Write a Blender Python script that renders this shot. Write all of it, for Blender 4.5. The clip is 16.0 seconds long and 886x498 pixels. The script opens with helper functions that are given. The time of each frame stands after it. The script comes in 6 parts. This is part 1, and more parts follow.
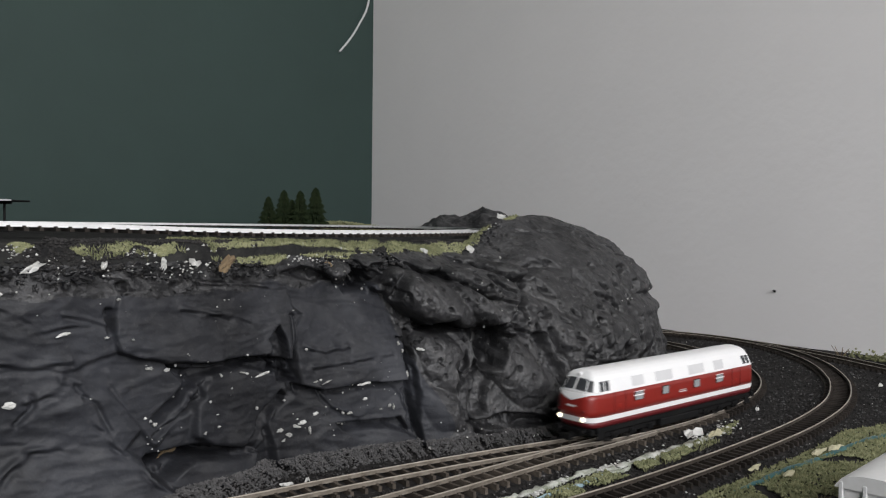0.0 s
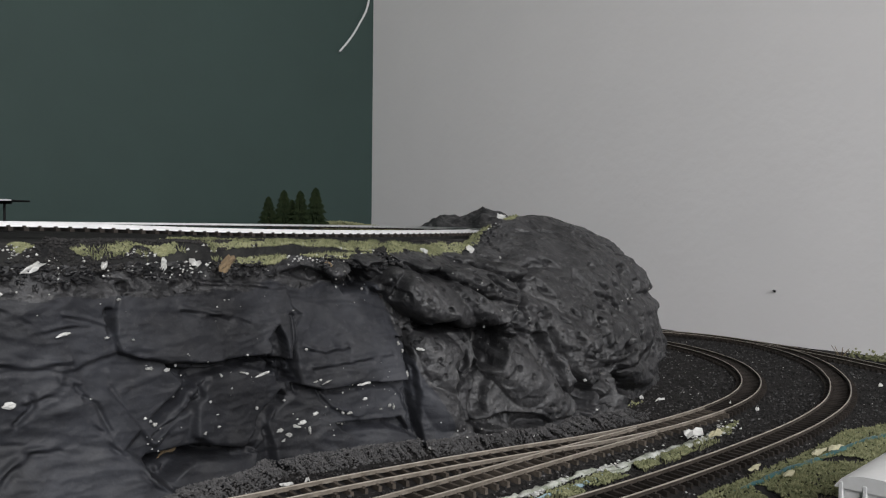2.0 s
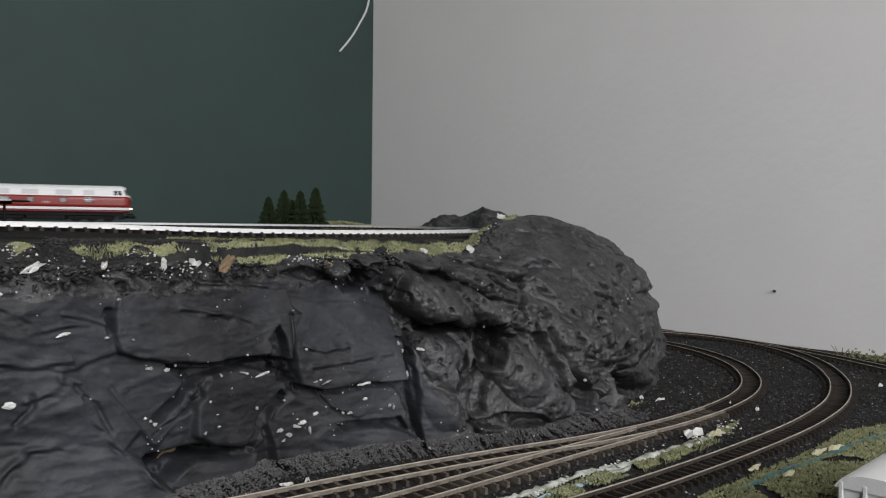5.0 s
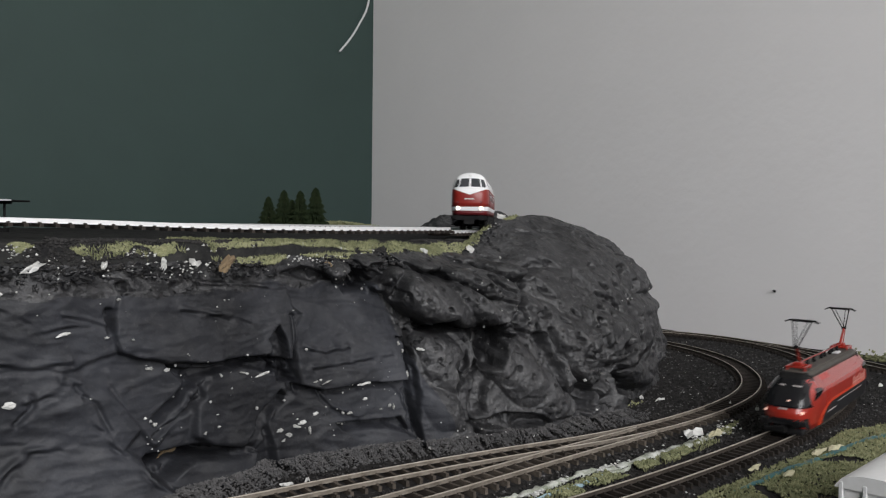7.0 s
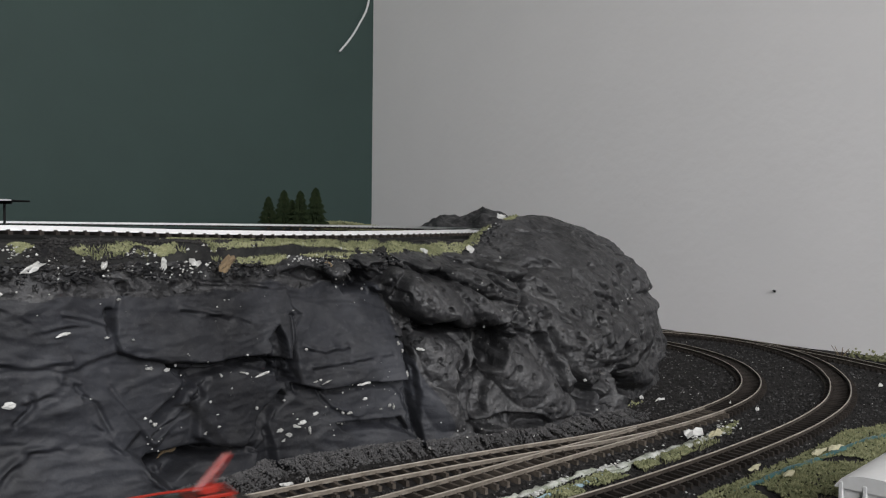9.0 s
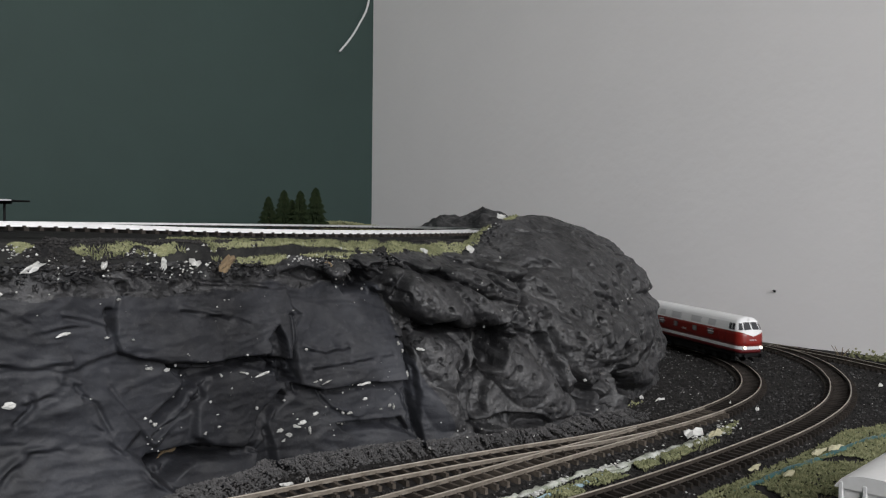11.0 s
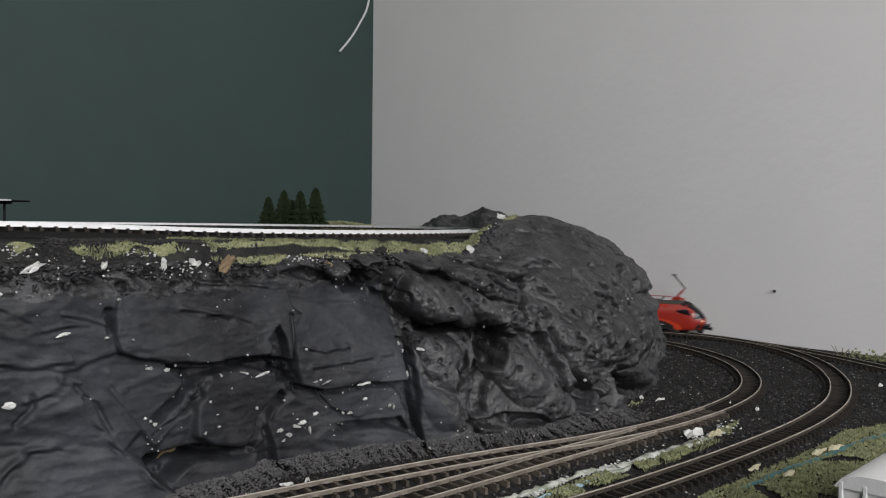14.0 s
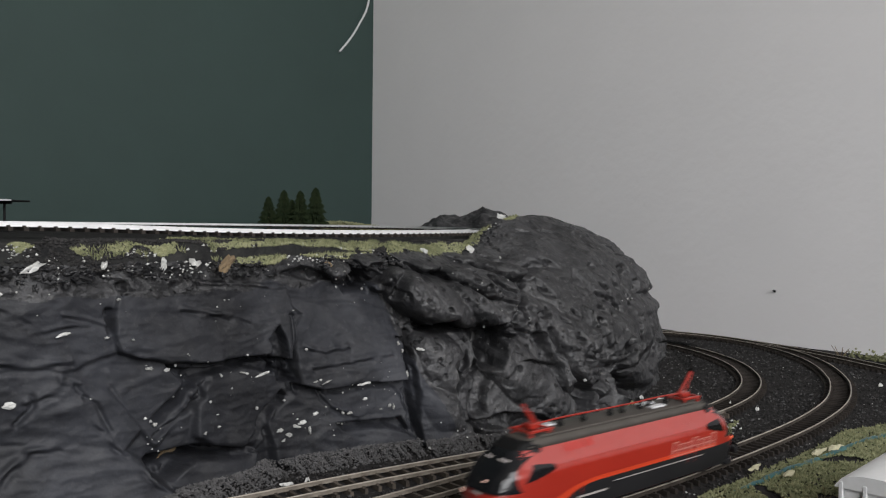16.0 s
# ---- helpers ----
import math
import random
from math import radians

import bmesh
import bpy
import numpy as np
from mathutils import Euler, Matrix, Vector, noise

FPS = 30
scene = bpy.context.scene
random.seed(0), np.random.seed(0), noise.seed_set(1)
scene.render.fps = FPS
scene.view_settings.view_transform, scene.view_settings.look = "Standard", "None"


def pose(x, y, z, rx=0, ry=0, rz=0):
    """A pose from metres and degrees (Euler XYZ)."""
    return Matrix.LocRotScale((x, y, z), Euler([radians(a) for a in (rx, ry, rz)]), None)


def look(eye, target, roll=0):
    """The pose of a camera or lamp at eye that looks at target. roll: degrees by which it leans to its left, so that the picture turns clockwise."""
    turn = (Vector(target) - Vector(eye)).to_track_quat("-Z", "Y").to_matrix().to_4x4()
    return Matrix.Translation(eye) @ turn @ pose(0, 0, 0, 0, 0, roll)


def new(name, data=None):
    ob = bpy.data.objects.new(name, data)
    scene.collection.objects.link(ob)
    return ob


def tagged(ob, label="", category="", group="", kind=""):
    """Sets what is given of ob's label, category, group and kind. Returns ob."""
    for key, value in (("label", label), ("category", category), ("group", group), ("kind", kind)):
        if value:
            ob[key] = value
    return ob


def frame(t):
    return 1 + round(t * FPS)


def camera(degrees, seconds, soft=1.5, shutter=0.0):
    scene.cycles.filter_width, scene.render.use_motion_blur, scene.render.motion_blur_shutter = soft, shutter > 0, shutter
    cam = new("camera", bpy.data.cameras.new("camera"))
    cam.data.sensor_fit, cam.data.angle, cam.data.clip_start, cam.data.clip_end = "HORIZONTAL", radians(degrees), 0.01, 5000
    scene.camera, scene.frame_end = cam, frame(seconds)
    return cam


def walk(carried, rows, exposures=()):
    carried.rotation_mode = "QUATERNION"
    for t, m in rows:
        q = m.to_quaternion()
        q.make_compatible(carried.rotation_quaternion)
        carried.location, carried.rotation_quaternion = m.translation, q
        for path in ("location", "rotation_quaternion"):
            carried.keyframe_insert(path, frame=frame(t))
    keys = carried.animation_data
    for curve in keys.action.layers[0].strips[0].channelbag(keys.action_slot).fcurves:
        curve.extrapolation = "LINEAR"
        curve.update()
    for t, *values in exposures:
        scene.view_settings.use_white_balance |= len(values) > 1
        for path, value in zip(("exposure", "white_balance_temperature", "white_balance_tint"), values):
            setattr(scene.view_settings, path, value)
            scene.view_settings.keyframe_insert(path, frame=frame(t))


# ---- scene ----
cam = camera(56.12, 16.0, 1.2, 0.32)
EYE = (0.0, 0.0, 0.150)
VIEW = Matrix.Translation(EYE) @ pose(0, 0, 0, 90 - 2.085, 0, 0) @ pose(0, 0, 0, 0, 0, 0.705)
walk(cam, [(0.0, VIEW), (16.0, VIEW)], [(0.0, 0.0), (16.0, 0.0)])

# ---- room axes: U1 runs along the grey wall, U2 along the green wall ----
CORNER = Vector((-0.149, 1.724, 0))
U1 = Vector((0.66, -0.751, 0)).normalized()
U2 = Vector((-0.751, -0.66, 0)).normalized()
FLOOR_Z, CEIL_Z = -0.95, 1.95
ROOM_A, ROOM_B = 3.1, 3.4


def room(a, b, z):
    return CORNER + U1 * a + U2 * b + Vector((0, 0, z))


# ---- light ----
world = bpy.data.worlds.new("world")
scene.world = world
world.use_nodes = True
sky = world.node_tree.nodes.new("ShaderNodeTexSky")
sky.sky_type, sky.sun_disc = "NISHITA", False
sky.sun_elevation, sky.sun_rotation = radians(35), radians(200)
world.node_tree.links.new(sky.outputs[0], world.node_tree.nodes["Background"].inputs[0])
world.node_tree.nodes["Background"].inputs[1].default_value = 0.10

lamp = bpy.data.lights.new("window_light", "AREA")
lamp.shape, lamp.size, lamp.size_y, lamp.energy, lamp.color = "RECTANGLE", 1.7, 1.35, 72.5, (1.0, 0.985, 0.985)
lamp_ob = new("window_light", lamp)
WIN_B, WIN_Z = 1.40, 1.12
lamp_ob.matrix_world = look(room(ROOM_A - 0.02, WIN_B, WIN_Z), room(0.0, WIN_B, WIN_Z - 0.5))

# ---- materials ----
def material(name, c1, c2=None, scale=40.0, rough=0.8, metal=0.0, bump=0.0, bump_scale=None, speck=None, speck_at=0.72, speck_scale=300.0, spread=0.0, coat=0.0, shine=0.5):
    """A procedural surface: two colours in two scales of noise, fine relief, and specks where wanted."""
    m = bpy.data.materials.new(name)
    m.use_nodes = True
    nt = m.node_tree
    N, L = nt.nodes.new, nt.links.new
    b = nt.nodes["Principled BSDF"]
    b.inputs["Roughness"].default_value, b.inputs["Metallic"].default_value = rough, metal
    b.inputs["Coat Weight"].default_value, b.inputs["Specular IOR Level"].default_value = coat, shine
    tc = N("ShaderNodeTexCoord")
    where = tc.outputs["Object"]
    c2 = c2 or tuple(0.8 * c for c in c1)
    n1, n2 = N("ShaderNodeTexNoise"), N("ShaderNodeTexNoise")
    n1.inputs["Scale"].default_value, n1.inputs["Detail"].default_value = scale, 6
    n2.inputs["Scale"].default_value, n2.inputs["Detail"].default_value = scale * 7.3, 4
    for n in (n1, n2):
        L(where, n.inputs["Vector"])
    add = N("ShaderNodeMath")
    add.operation = "MULTIPLY_ADD"
    L(n2.outputs["Fac"], add.inputs[0])
    add.inputs[1].default_value = 0.5
    L(n1.outputs["Fac"], add.inputs[2])
    ramp = N("ShaderNodeMapRange")
    ramp.inputs["From Min"].default_value, ramp.inputs["From Max"].default_value = 0.5, 1.0
    L(add.outputs[0], ramp.inputs["Value"])
    mix = N("ShaderNodeMix")
    mix.data_type = "RGBA"
    mix.inputs[6].default_value, mix.inputs[7].default_value = (*c1, 1), (*c2, 1)
    L(ramp.outputs[0], mix.inputs[0])
    out = mix.outputs[2]
    if speck:
        n3 = N("ShaderNodeTexNoise")
        n3.inputs["Scale"].default_value, n3.inputs["Detail"].default_value = speck_scale, 3
        L(where, n3.inputs["Vector"])
        cut = N("ShaderNodeMapRange")
        cut.inputs["From Min"].default_value, cut.inputs["From Max"].default_value = speck_at, speck_at + 0.03
        L(n3.outputs["Fac"], cut.inputs["Value"])
        mix2 = N("ShaderNodeMix")
        mix2.data_type = "RGBA"
        L(cut.outputs[0], mix2.inputs[0])
        L(out, mix2.inputs[6])
        mix2.inputs[7].default_value = (*speck, 1)
        out = mix2.outputs[2]
    if spread:
        info, hsv, rng = N("ShaderNodeObjectInfo"), N("ShaderNodeHueSaturation"), N("ShaderNodeMapRange")
        rng.inputs["To Min"].default_value, rng.inputs["To Max"].default_value = 1 - spread, 1 + spread
        L(info.outputs["Random"], rng.inputs["Value"])
        L(rng.outputs[0], hsv.inputs["Value"])
        L(out, hsv.inputs["Color"])
        out = hsv.outputs[0]
    L(out, b.inputs["Base Color"])
    if bump:
        n4, bp = N("ShaderNodeTexNoise"), N("ShaderNodeBump")
        n4.inputs["Scale"].default_value, n4.inputs["Detail"].default_value = bump_scale or scale * 3, 5
        L(where, n4.inputs["Vector"])
        bp.inputs["Strength"].default_value, bp.inputs["Distance"].default_value = bump, 0.25 / (bump_scale or scale * 3)
        L(n4.outputs["Fac"], bp.inputs["Height"])
        L(bp.outputs[0], b.inputs["Normal"])
    return m


def rock_paint(name, pitted, dark, light):
    """Black-painted plaster: dusty grey patches over near-black, grit in two sizes; pitted where it was stippled."""
    m = bpy.data.materials.new(name)
    m.use_nodes = True
    nt = m.node_tree
    N, L = nt.nodes.new, nt.links.new
    b = nt.nodes["Principled BSDF"]
    tc = N("ShaderNodeTexCoord")

    def cloud(scale, detail, lo, hi, rough=0.55):
        n, r = N("ShaderNodeTexNoise"), N("ShaderNodeMapRange")
        n.inputs["Scale"].default_value, n.inputs["Detail"].default_value, n.inputs["Roughness"].default_value = scale, detail, rough
        r.inputs["From Min"].default_value, r.inputs["From Max"].default_value = lo, hi
        L(tc.outputs["Object"], n.inputs["Vector"])
        L(n.outputs["Fac"], r.inputs["Value"])
        return n.outputs["Fac"], r.outputs[0]

    def blend(fac, a, c, k=1.0):
        mx = N("ShaderNodeMix")
        mx.data_type = "RGBA"
        sc = N("ShaderNodeMath")
        sc.operation = "MULTIPLY"
        sc.inputs[1].default_value = k
        L(fac, sc.inputs[0])
        L(sc.outputs[0], mx.inputs[0])
        if isinstance(a, tuple):
            mx.inputs[6].default_value = (*a, 1)
        else:
            L(a, mx.inputs[6])
        mx.inputs[7].default_value = (*c, 1)
        return mx.outputs[2]

    _, big = cloud(9.0, 8, 0.36, 0.66, 0.60)
    _, mid = cloud(60.0, 8, 0.50, 0.64, 0.66)
    grit, fine = cloud(330.0, 4, 0.58, 0.68)
    relief, _ = cloud(120.0, 7, 0, 1, 0.60)
    c = blend(big, dark, light)
    c = blend(mid, c, (0.066, 0.0655, 0.067), 0.16 + 0.38 * pitted)
    _, smear = cloud(26.0, 9, 0.50, 0.60, 0.72)
    c = blend(smear, c, (0.0060, 0.0062, 0.0075), 0.45)
    c = blend(fine, c, (0.15, 0.148, 0.145), 0.08 + 0.34 * pitted)
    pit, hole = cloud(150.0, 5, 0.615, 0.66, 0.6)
    # Pits are painted near-black too: their shade is put into the colour.
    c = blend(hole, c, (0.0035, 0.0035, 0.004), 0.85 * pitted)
    L(c, b.inputs["Base Color"])
    b.inputs["Roughness"].default_value, b.inputs["Specular IOR Level"].default_value = 0.60 - 0.14 * pitted, 0.32 + 0.14 * pitted
    b1, b2 = N("ShaderNodeBump"), N("ShaderNodeBump")
    b1.inputs["Strength"].default_value, b1.inputs["Distance"].default_value = 0.26 + 0.40 * pitted, 0.0026
    b2.inputs["Strength"].default_value, b2.inputs["Distance"].default_value = 0.22 + 0.5 * pitted, 0.0009
    L(relief, b1.inputs["Height"])
    L(grit, b2.inputs["Height"])
    L(b1.outputs[0], b2.inputs["Normal"])
    b3 = N("ShaderNodeBump")
    b3.invert = True
    b3.inputs["Strength"].default_value, b3.inputs["Distance"].default_value = 0.8 * pitted, 0.0014
    L(hole, b3.inputs["Height"])
    L(b2.outputs[0], b3.inputs["Normal"])
    L(b3.outputs[0], b.inputs["Normal"])
    return m


def glow(name, colour, strength):
    m = bpy.data.materials.new(name)
    m.use_nodes = True
    b = m.node_tree.nodes["Principled BSDF"]
    b.inputs["Base Color"].default_value = (*colour, 1)
    b.inputs["Emission Color"].default_value, b.inputs["Emission Strength"].default_value = (*colour, 1), strength
    return m


def glass_dark(name, tint=(0.006, 0.006, 0.007), rough=0.12):
    m = material(name, tint, tuple(1.5 * c for c in tint), 60, rough)
    m.node_tree.nodes["Principled BSDF"].inputs["Specular IOR Level"].default_value = 0.35
    return m


M_GREEN = material("green_wall_paint", (0.027, 0.052, 0.046), (0.022, 0.043, 0.038), 2.2, 0.75, bump=0.12, bump_scale=60)
M_GREY = material("grey_wall_paint", (0.80, 0.785, 0.788), (0.76, 0.745, 0.748), 1.6, 0.85, bump=0.15, bump_scale=70)
M_CEIL = material("ceiling_paint", (0.48, 0.48, 0.46), (0.44, 0.44, 0.42), 2, 0.9)
M_FLOOR = material("floor_wood", (0.20, 0.14, 0.09), (0.14, 0.10, 0.06), 6, 0.6)
M_BOARD = material("ballast_grey", (0.012, 0.0115, 0.0115), (0.034, 0.032, 0.031), 150, 0.95, bump=0.9, bump_scale=420, speck=(0.075, 0.073, 0.073), speck_at=0.65, speck_scale=420, shine=0.12)
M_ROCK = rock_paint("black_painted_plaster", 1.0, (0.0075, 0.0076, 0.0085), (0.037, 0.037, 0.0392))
M_CLOTH = rock_paint("black_painted_plaster_cloth", 0.04, (0.0100, 0.0105, 0.0128), (0.033, 0.035, 0.0420))
M_PLATEAU = material("dark_scatter", (0.011, 0.011, 0.012), (0.032, 0.032, 0.030), 90, 0.95, bump=0.8, bump_scale=300, shine=0.12)
M_GRASS = material("straw_green_grass", (0.30, 0.30, 0.175), (0.13, 0.14, 0.07), 260, 0.95, shine=0.15)
M_GRASS2 = material("olive_grass", (0.105, 0.115, 0.060), (0.27, 0.275, 0.155), 160, 0.95, shine=0.15)
M_RAIL = material("dull_nickel_rail", (0.52, 0.47, 0.41), (0.34, 0.30, 0.25), 60, 0.42, 0.4)
M_RAIL_UP = material("bright_rail", (0.80, 0.80, 0.80), (0.70, 0.70, 0.70), 60, 0.45, 0.35)
M_SLEEPER = material("dark_brown_sleeper", (0.014, 0.012, 0.0105), (0.036, 0.030, 0.026), 120, 0.85, spread=0.25, shine=0.15)
M_SLEEPER_DIRTY = material("weathered_sleeper", (0.034, 0.028, 0.023), (0.105, 0.088, 0.072), 160, 0.85, spread=0.35, shine=0.2)
M_PAPER = material("torn_white_plaster", (0.62, 0.62, 0.60), (0.40, 0.40, 0.38), 90, 0.9, bump=0.5)
M_STONE = material("grey_grains", (0.014, 0.0135, 0.0135), (0.050, 0.048, 0.047), 300, 0.95, shine=0.12)
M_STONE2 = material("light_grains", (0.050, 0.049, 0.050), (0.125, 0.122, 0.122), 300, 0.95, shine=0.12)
M_PAPER_TAN = material("pale_tan_paper", (0.50, 0.47, 0.33), (0.36, 0.34, 0.22), 90, 0.9, bump=0.5)
M_PAPER_TORN = material("stained_plaster", (0.58, 0.59, 0.56), (0.13, 0.15, 0.09), 150, 0.9, bump=0.6)
M_PALE_BLUE = material("pale_blue_foil", (0.30, 0.42, 0.50), (0.16, 0.22, 0.22), 120, 0.4)
M_FLECK = material("dusty_plaster", (0.42, 0.42, 0.40), (0.22, 0.22, 0.21), 500, 0.9)
M_CHIP = material("pale_specks", (0.30, 0.30, 0.29), (0.5, 0.5, 0.48), 200, 0.9)
M_RAIL_WEB = material("rusty_rail_web", (0.026, 0.021, 0.017), (0.060, 0.050, 0.041), 140, 0.75, 0.1, shine=0.2)
M_RAIL_TAN = material("tan_weathered_rail_web", (0.085, 0.072, 0.057), (0.21, 0.185, 0.155), 140, 0.75, 0.1, shine=0.25)
M_TEAL = material("teal_foil", (0.005, 0.045, 0.050), (0.025, 0.12, 0.12), 70, 0.35)
M_CARD = material("bare_cardboard", (0.22, 0.16, 0.09), (0.12, 0.085, 0.05), 70, 0.9)
M_RED = material("wine_red_lacquer", (0.225, 0.016, 0.011), (0.205, 0.014, 0.010), 30, 0.4, coat=0.1)
M_DKRED = material("dark_red_skirt", (0.12, 0.010, 0.012), (0.10, 0.008, 0.010), 30, 0.45)
M_WHITE = material("white_plastic", (0.80, 0.80, 0.80), (0.76, 0.76, 0.77), 30, 0.42)
M_PALE = material("pale_grey_plastic", (0.60, 0.60, 0.61), (0.55, 0.55, 0.56), 30, 0.5)
M_PALE_WAGON = material("offwhite_wagon_plastic", (0.66, 0.66, 0.66), (0.58, 0.58, 0.57), 40, 0.5)
M_BLACK = material("black_plastic", (0.004, 0.004, 0.0045), (0.008, 0.008, 0.008), 50, 0.65, shine=0.18)
M_GREYROOF = material("grey_roof_plastic", (0.052, 0.046, 0.040), (0.075, 0.067, 0.058), 50, 0.6, shine=0.3)
M_GLASS = glass_dark("dark_window_glass")
M_GLASS_PALE = material("pale_window_pane", (0.30, 0.31, 0.32), (0.24, 0.25, 0.26), 60, 0.15)
M_STEEL = material("wheel_steel", (0.030, 0.028, 0.027), (0.02, 0.019, 0.018), 80, 0.55, 0.3, shine=0.2)
# Base grey is lightened to stand in for reflections on the cab panes.
M_CABGLASS = material("cab_glass_grey_reflection", (0.035, 0.037, 0.042), (0.06, 0.062, 0.066), 60, 0.15)
M_LETTER = material("dull_pink_print", (0.52, 0.24, 0.20), (0.45, 0.20, 0.17), 40, 0.4)
M_RJ = material("bright_red_lacquer", (0.30, 0.020, 0.011), (0.27, 0.018, 0.010), 30, 0.33, coat=0.3)
M_RJ_DARK = material("deep_red_lacquer", (0.36, 0.022, 0.014), (0.32, 0.020, 0.013), 30, 0.3, coat=0.3)
M_RJ_BRIGHT = material("orange_red_lacquer", (0.50, 0.045, 0.015), (0.46, 0.042, 0.014), 30, 0.35)
# Pinkish tint stands in for the window's reflection on the glossy shoulder.
M_RJ_SHEEN = material("red_lacquer_painted_sheen", (0.34, 0.046, 0.038), (0.31, 0.041, 0.034), 30, 0.22, coat=0.6)
M_RJ_SKIRT = material("charcoal_lacquer", (0.010, 0.010, 0.011), (0.015, 0.015, 0.016), 40, 0.5, shine=0.25)
M_RJ_TRIM = material("silver_print", (0.42, 0.38, 0.36), (0.34, 0.31, 0.30), 40, 0.4)
M_FIR = material("fir_green", (0.010, 0.018, 0.009), (0.026, 0.036, 0.015), 120, 0.95, shine=0.1)
M_LAMP = glow("warm_headlamp", (1.0, 0.86, 0.62), 3.6)
M_LAMP_DIM = glow("pinkish_lamp", (1.0, 0.62, 0.50), 0.5)
M_REDLAMP = glow("red_tail_lamp", (0.6, 0.10, 0.04), 0.4)


# ---- mesh helpers ----
def part(name, bm, mat, parent=None, label="", smooth=False):
    me = bpy.data.meshes.new(name)
    bm.to_mesh(me)
    bm.free()
    me.materials.append(mat)
    if smooth:
        for p in me.polygons:
            p.use_smooth = True
    ob = new(name, me)
    if parent:
        ob.parent = parent
    if label:
        ob["label"] = label
    return ob


def thing(name, label, category, group="", kind="", at=None):
    ob = new(name)
    ob.empty_display_size = 0.01
    if at is not None:
        ob.matrix_world = at
    return tagged(ob, label, category, group, kind)


def box(bm, x0, x1, y0, y1, z0, z1, bevel=0.0, segments=2):
    """An axis-aligned block, its edges rounded by bevel."""
    r = bmesh.ops.create_cube(bm, size=1.0)
    vs = r["verts"]
    for v in vs:
        v.co = Vector(((x0 + x1) / 2 + v.co.x * (x1 - x0), (y0 + y1) / 2 + v.co.y * (y1 - y0), (z0 + z1) / 2 + v.co.z * (z1 - z0)))
    if bevel:
        bmesh.ops.bevel(bm, geom=list({e for v in vs for e in v.link_edges}), offset=bevel, segments=segments, affect="EDGES", profile=0.5)
    return bm


def solid(*args, **kw):
    return box(bmesh.new(), *args, **kw)


def rod(bm, a, b, r, sides=8, r2=None):
    a, b = Vector(a), Vector(b)
    m = Matrix.Translation((a + b) / 2) @ (b - a).to_track_quat("Z", "Y").to_matrix().to_4x4()
    bmesh.ops.create_cone(bm, cap_ends=True, segments=sides, radius1=r, radius2=r if r2 is None else r2, depth=(b - a).length, matrix=m)
    return bm


def loft(bm, rings, caps=True, closed=True):
    """Skin a row of rings, each with the same count of points."""
    rows = [[bm.verts.new(p) for p in ring] for ring in rings]
    n = len(rows[0])
    for r0, r1 in zip(rows, rows[1:]):
        for i in range(n if closed else n - 1):
            j = (i + 1) % n
            bm.faces.new((r0[i], r0[j], r1[j], r1[i]))
    if caps:
        bm.faces.new(rows[0][::-1])
        bm.faces.new(rows[-1])
    bmesh.ops.recalc_face_normals(bm, faces=bm.faces[:])
    return bm


def quad_plate(bm, pts, thick, n):
    """A flat plate on four corners, thick along n."""
    n = Vector(n).normalized() * thick
    return loft(bm, [[Vector(p) for p in pts], [Vector(p) + n for p in pts]])


# ---- paths ----
def spline(points, closed=False, step=0.002):
    """A smooth curve through points, sampled evenly; returns the samples."""
    P = [Vector(p) for p in points]
    n = len(P)
    raw = []
    for i in range(n if closed else n - 1):
        if closed:
            p0, p1, p2, p3 = P[i - 1], P[i], P[(i + 1) % n], P[(i + 2) % n]
        else:
            p0, p1, p2, p3 = P[max(i - 1, 0)], P[i], P[i + 1], P[min(i + 2, n - 1)]
        a, b, c = max((p1 - p0).length, 1e-6) ** 0.5, (p2 - p1).length ** 0.5, max((p3 - p2).length, 1e-6) ** 0.5
        m1 = (p2 - p1) if (p1 - p0).length < 1e-5 else ((p1 - p0) / a - (p2 - p0) / (a + b) + (p2 - p1) / b) * b
        m2 = (p2 - p1) if (p3 - p2).length < 1e-5 else ((p2 - p1) / b - (p3 - p1) / (b + c) + (p3 - p2) / c) * b
        for k in range(24):
            t = k / 24
            raw.append((2 * t**3 - 3 * t**2 + 1) * p1 + (t**3 - 2 * t**2 + t) * m1 + (3 * t**2 - 2 * t**3) * p2 + (t**3 - t**2) * m2)
    raw.append(P[0].copy() if closed else P[-1].copy())
    R = np.array([tuple(p) for p in raw])
    s = np.concatenate([[0], np.cumsum(np.linalg.norm(np.diff(R, axis=0), axis=1))])
    k = np.arange(0, s[-1], step)
    return np.stack([np.interp(k, s, R[:, i]) for i in range(R.shape[1])], axis=1), s[-1]


class Line:
    def __init__(self, points, closed=False):
        self.pts, self.length = spline(points, closed)
        self.closed = closed

    def at(self, s):
        s = s % self.length if self.closed else min(max(s, 0.0), self.length - 0.004)
        f = s / 0.002
        i = int(f)
        n = len(self.pts)
        a, b = self.pts[i % n], self.pts[(i + 1) % n] if self.closed else self.pts[min(i + 1, n - 1)]
        return Vector(a + (b - a) * (f - i))

    def along(self, s):
        return (self.at(s + 0.003) - self.at(s - 0.003)).normalized()

    def near(self, x, y):
        d = np.hypot(self.pts[:, 0] - x, self.pts[:, 1] - y)
        return float(np.argmin(d)) * 0.002

    def ride(self, s, half=0.052):
        """The pose of a vehicle whose bogies stand on the line at s +- half."""
        a, b = self.at(s + half), self.at(s - half)
        d = (a - b).normalized()
        side = Vector((0, 0, 1)).cross(d).normalized()
        up = d.cross(side)
        m = Matrix((d, side, up)).transposed().to_4x4()
        m.translation = (a + b) / 2
        return m

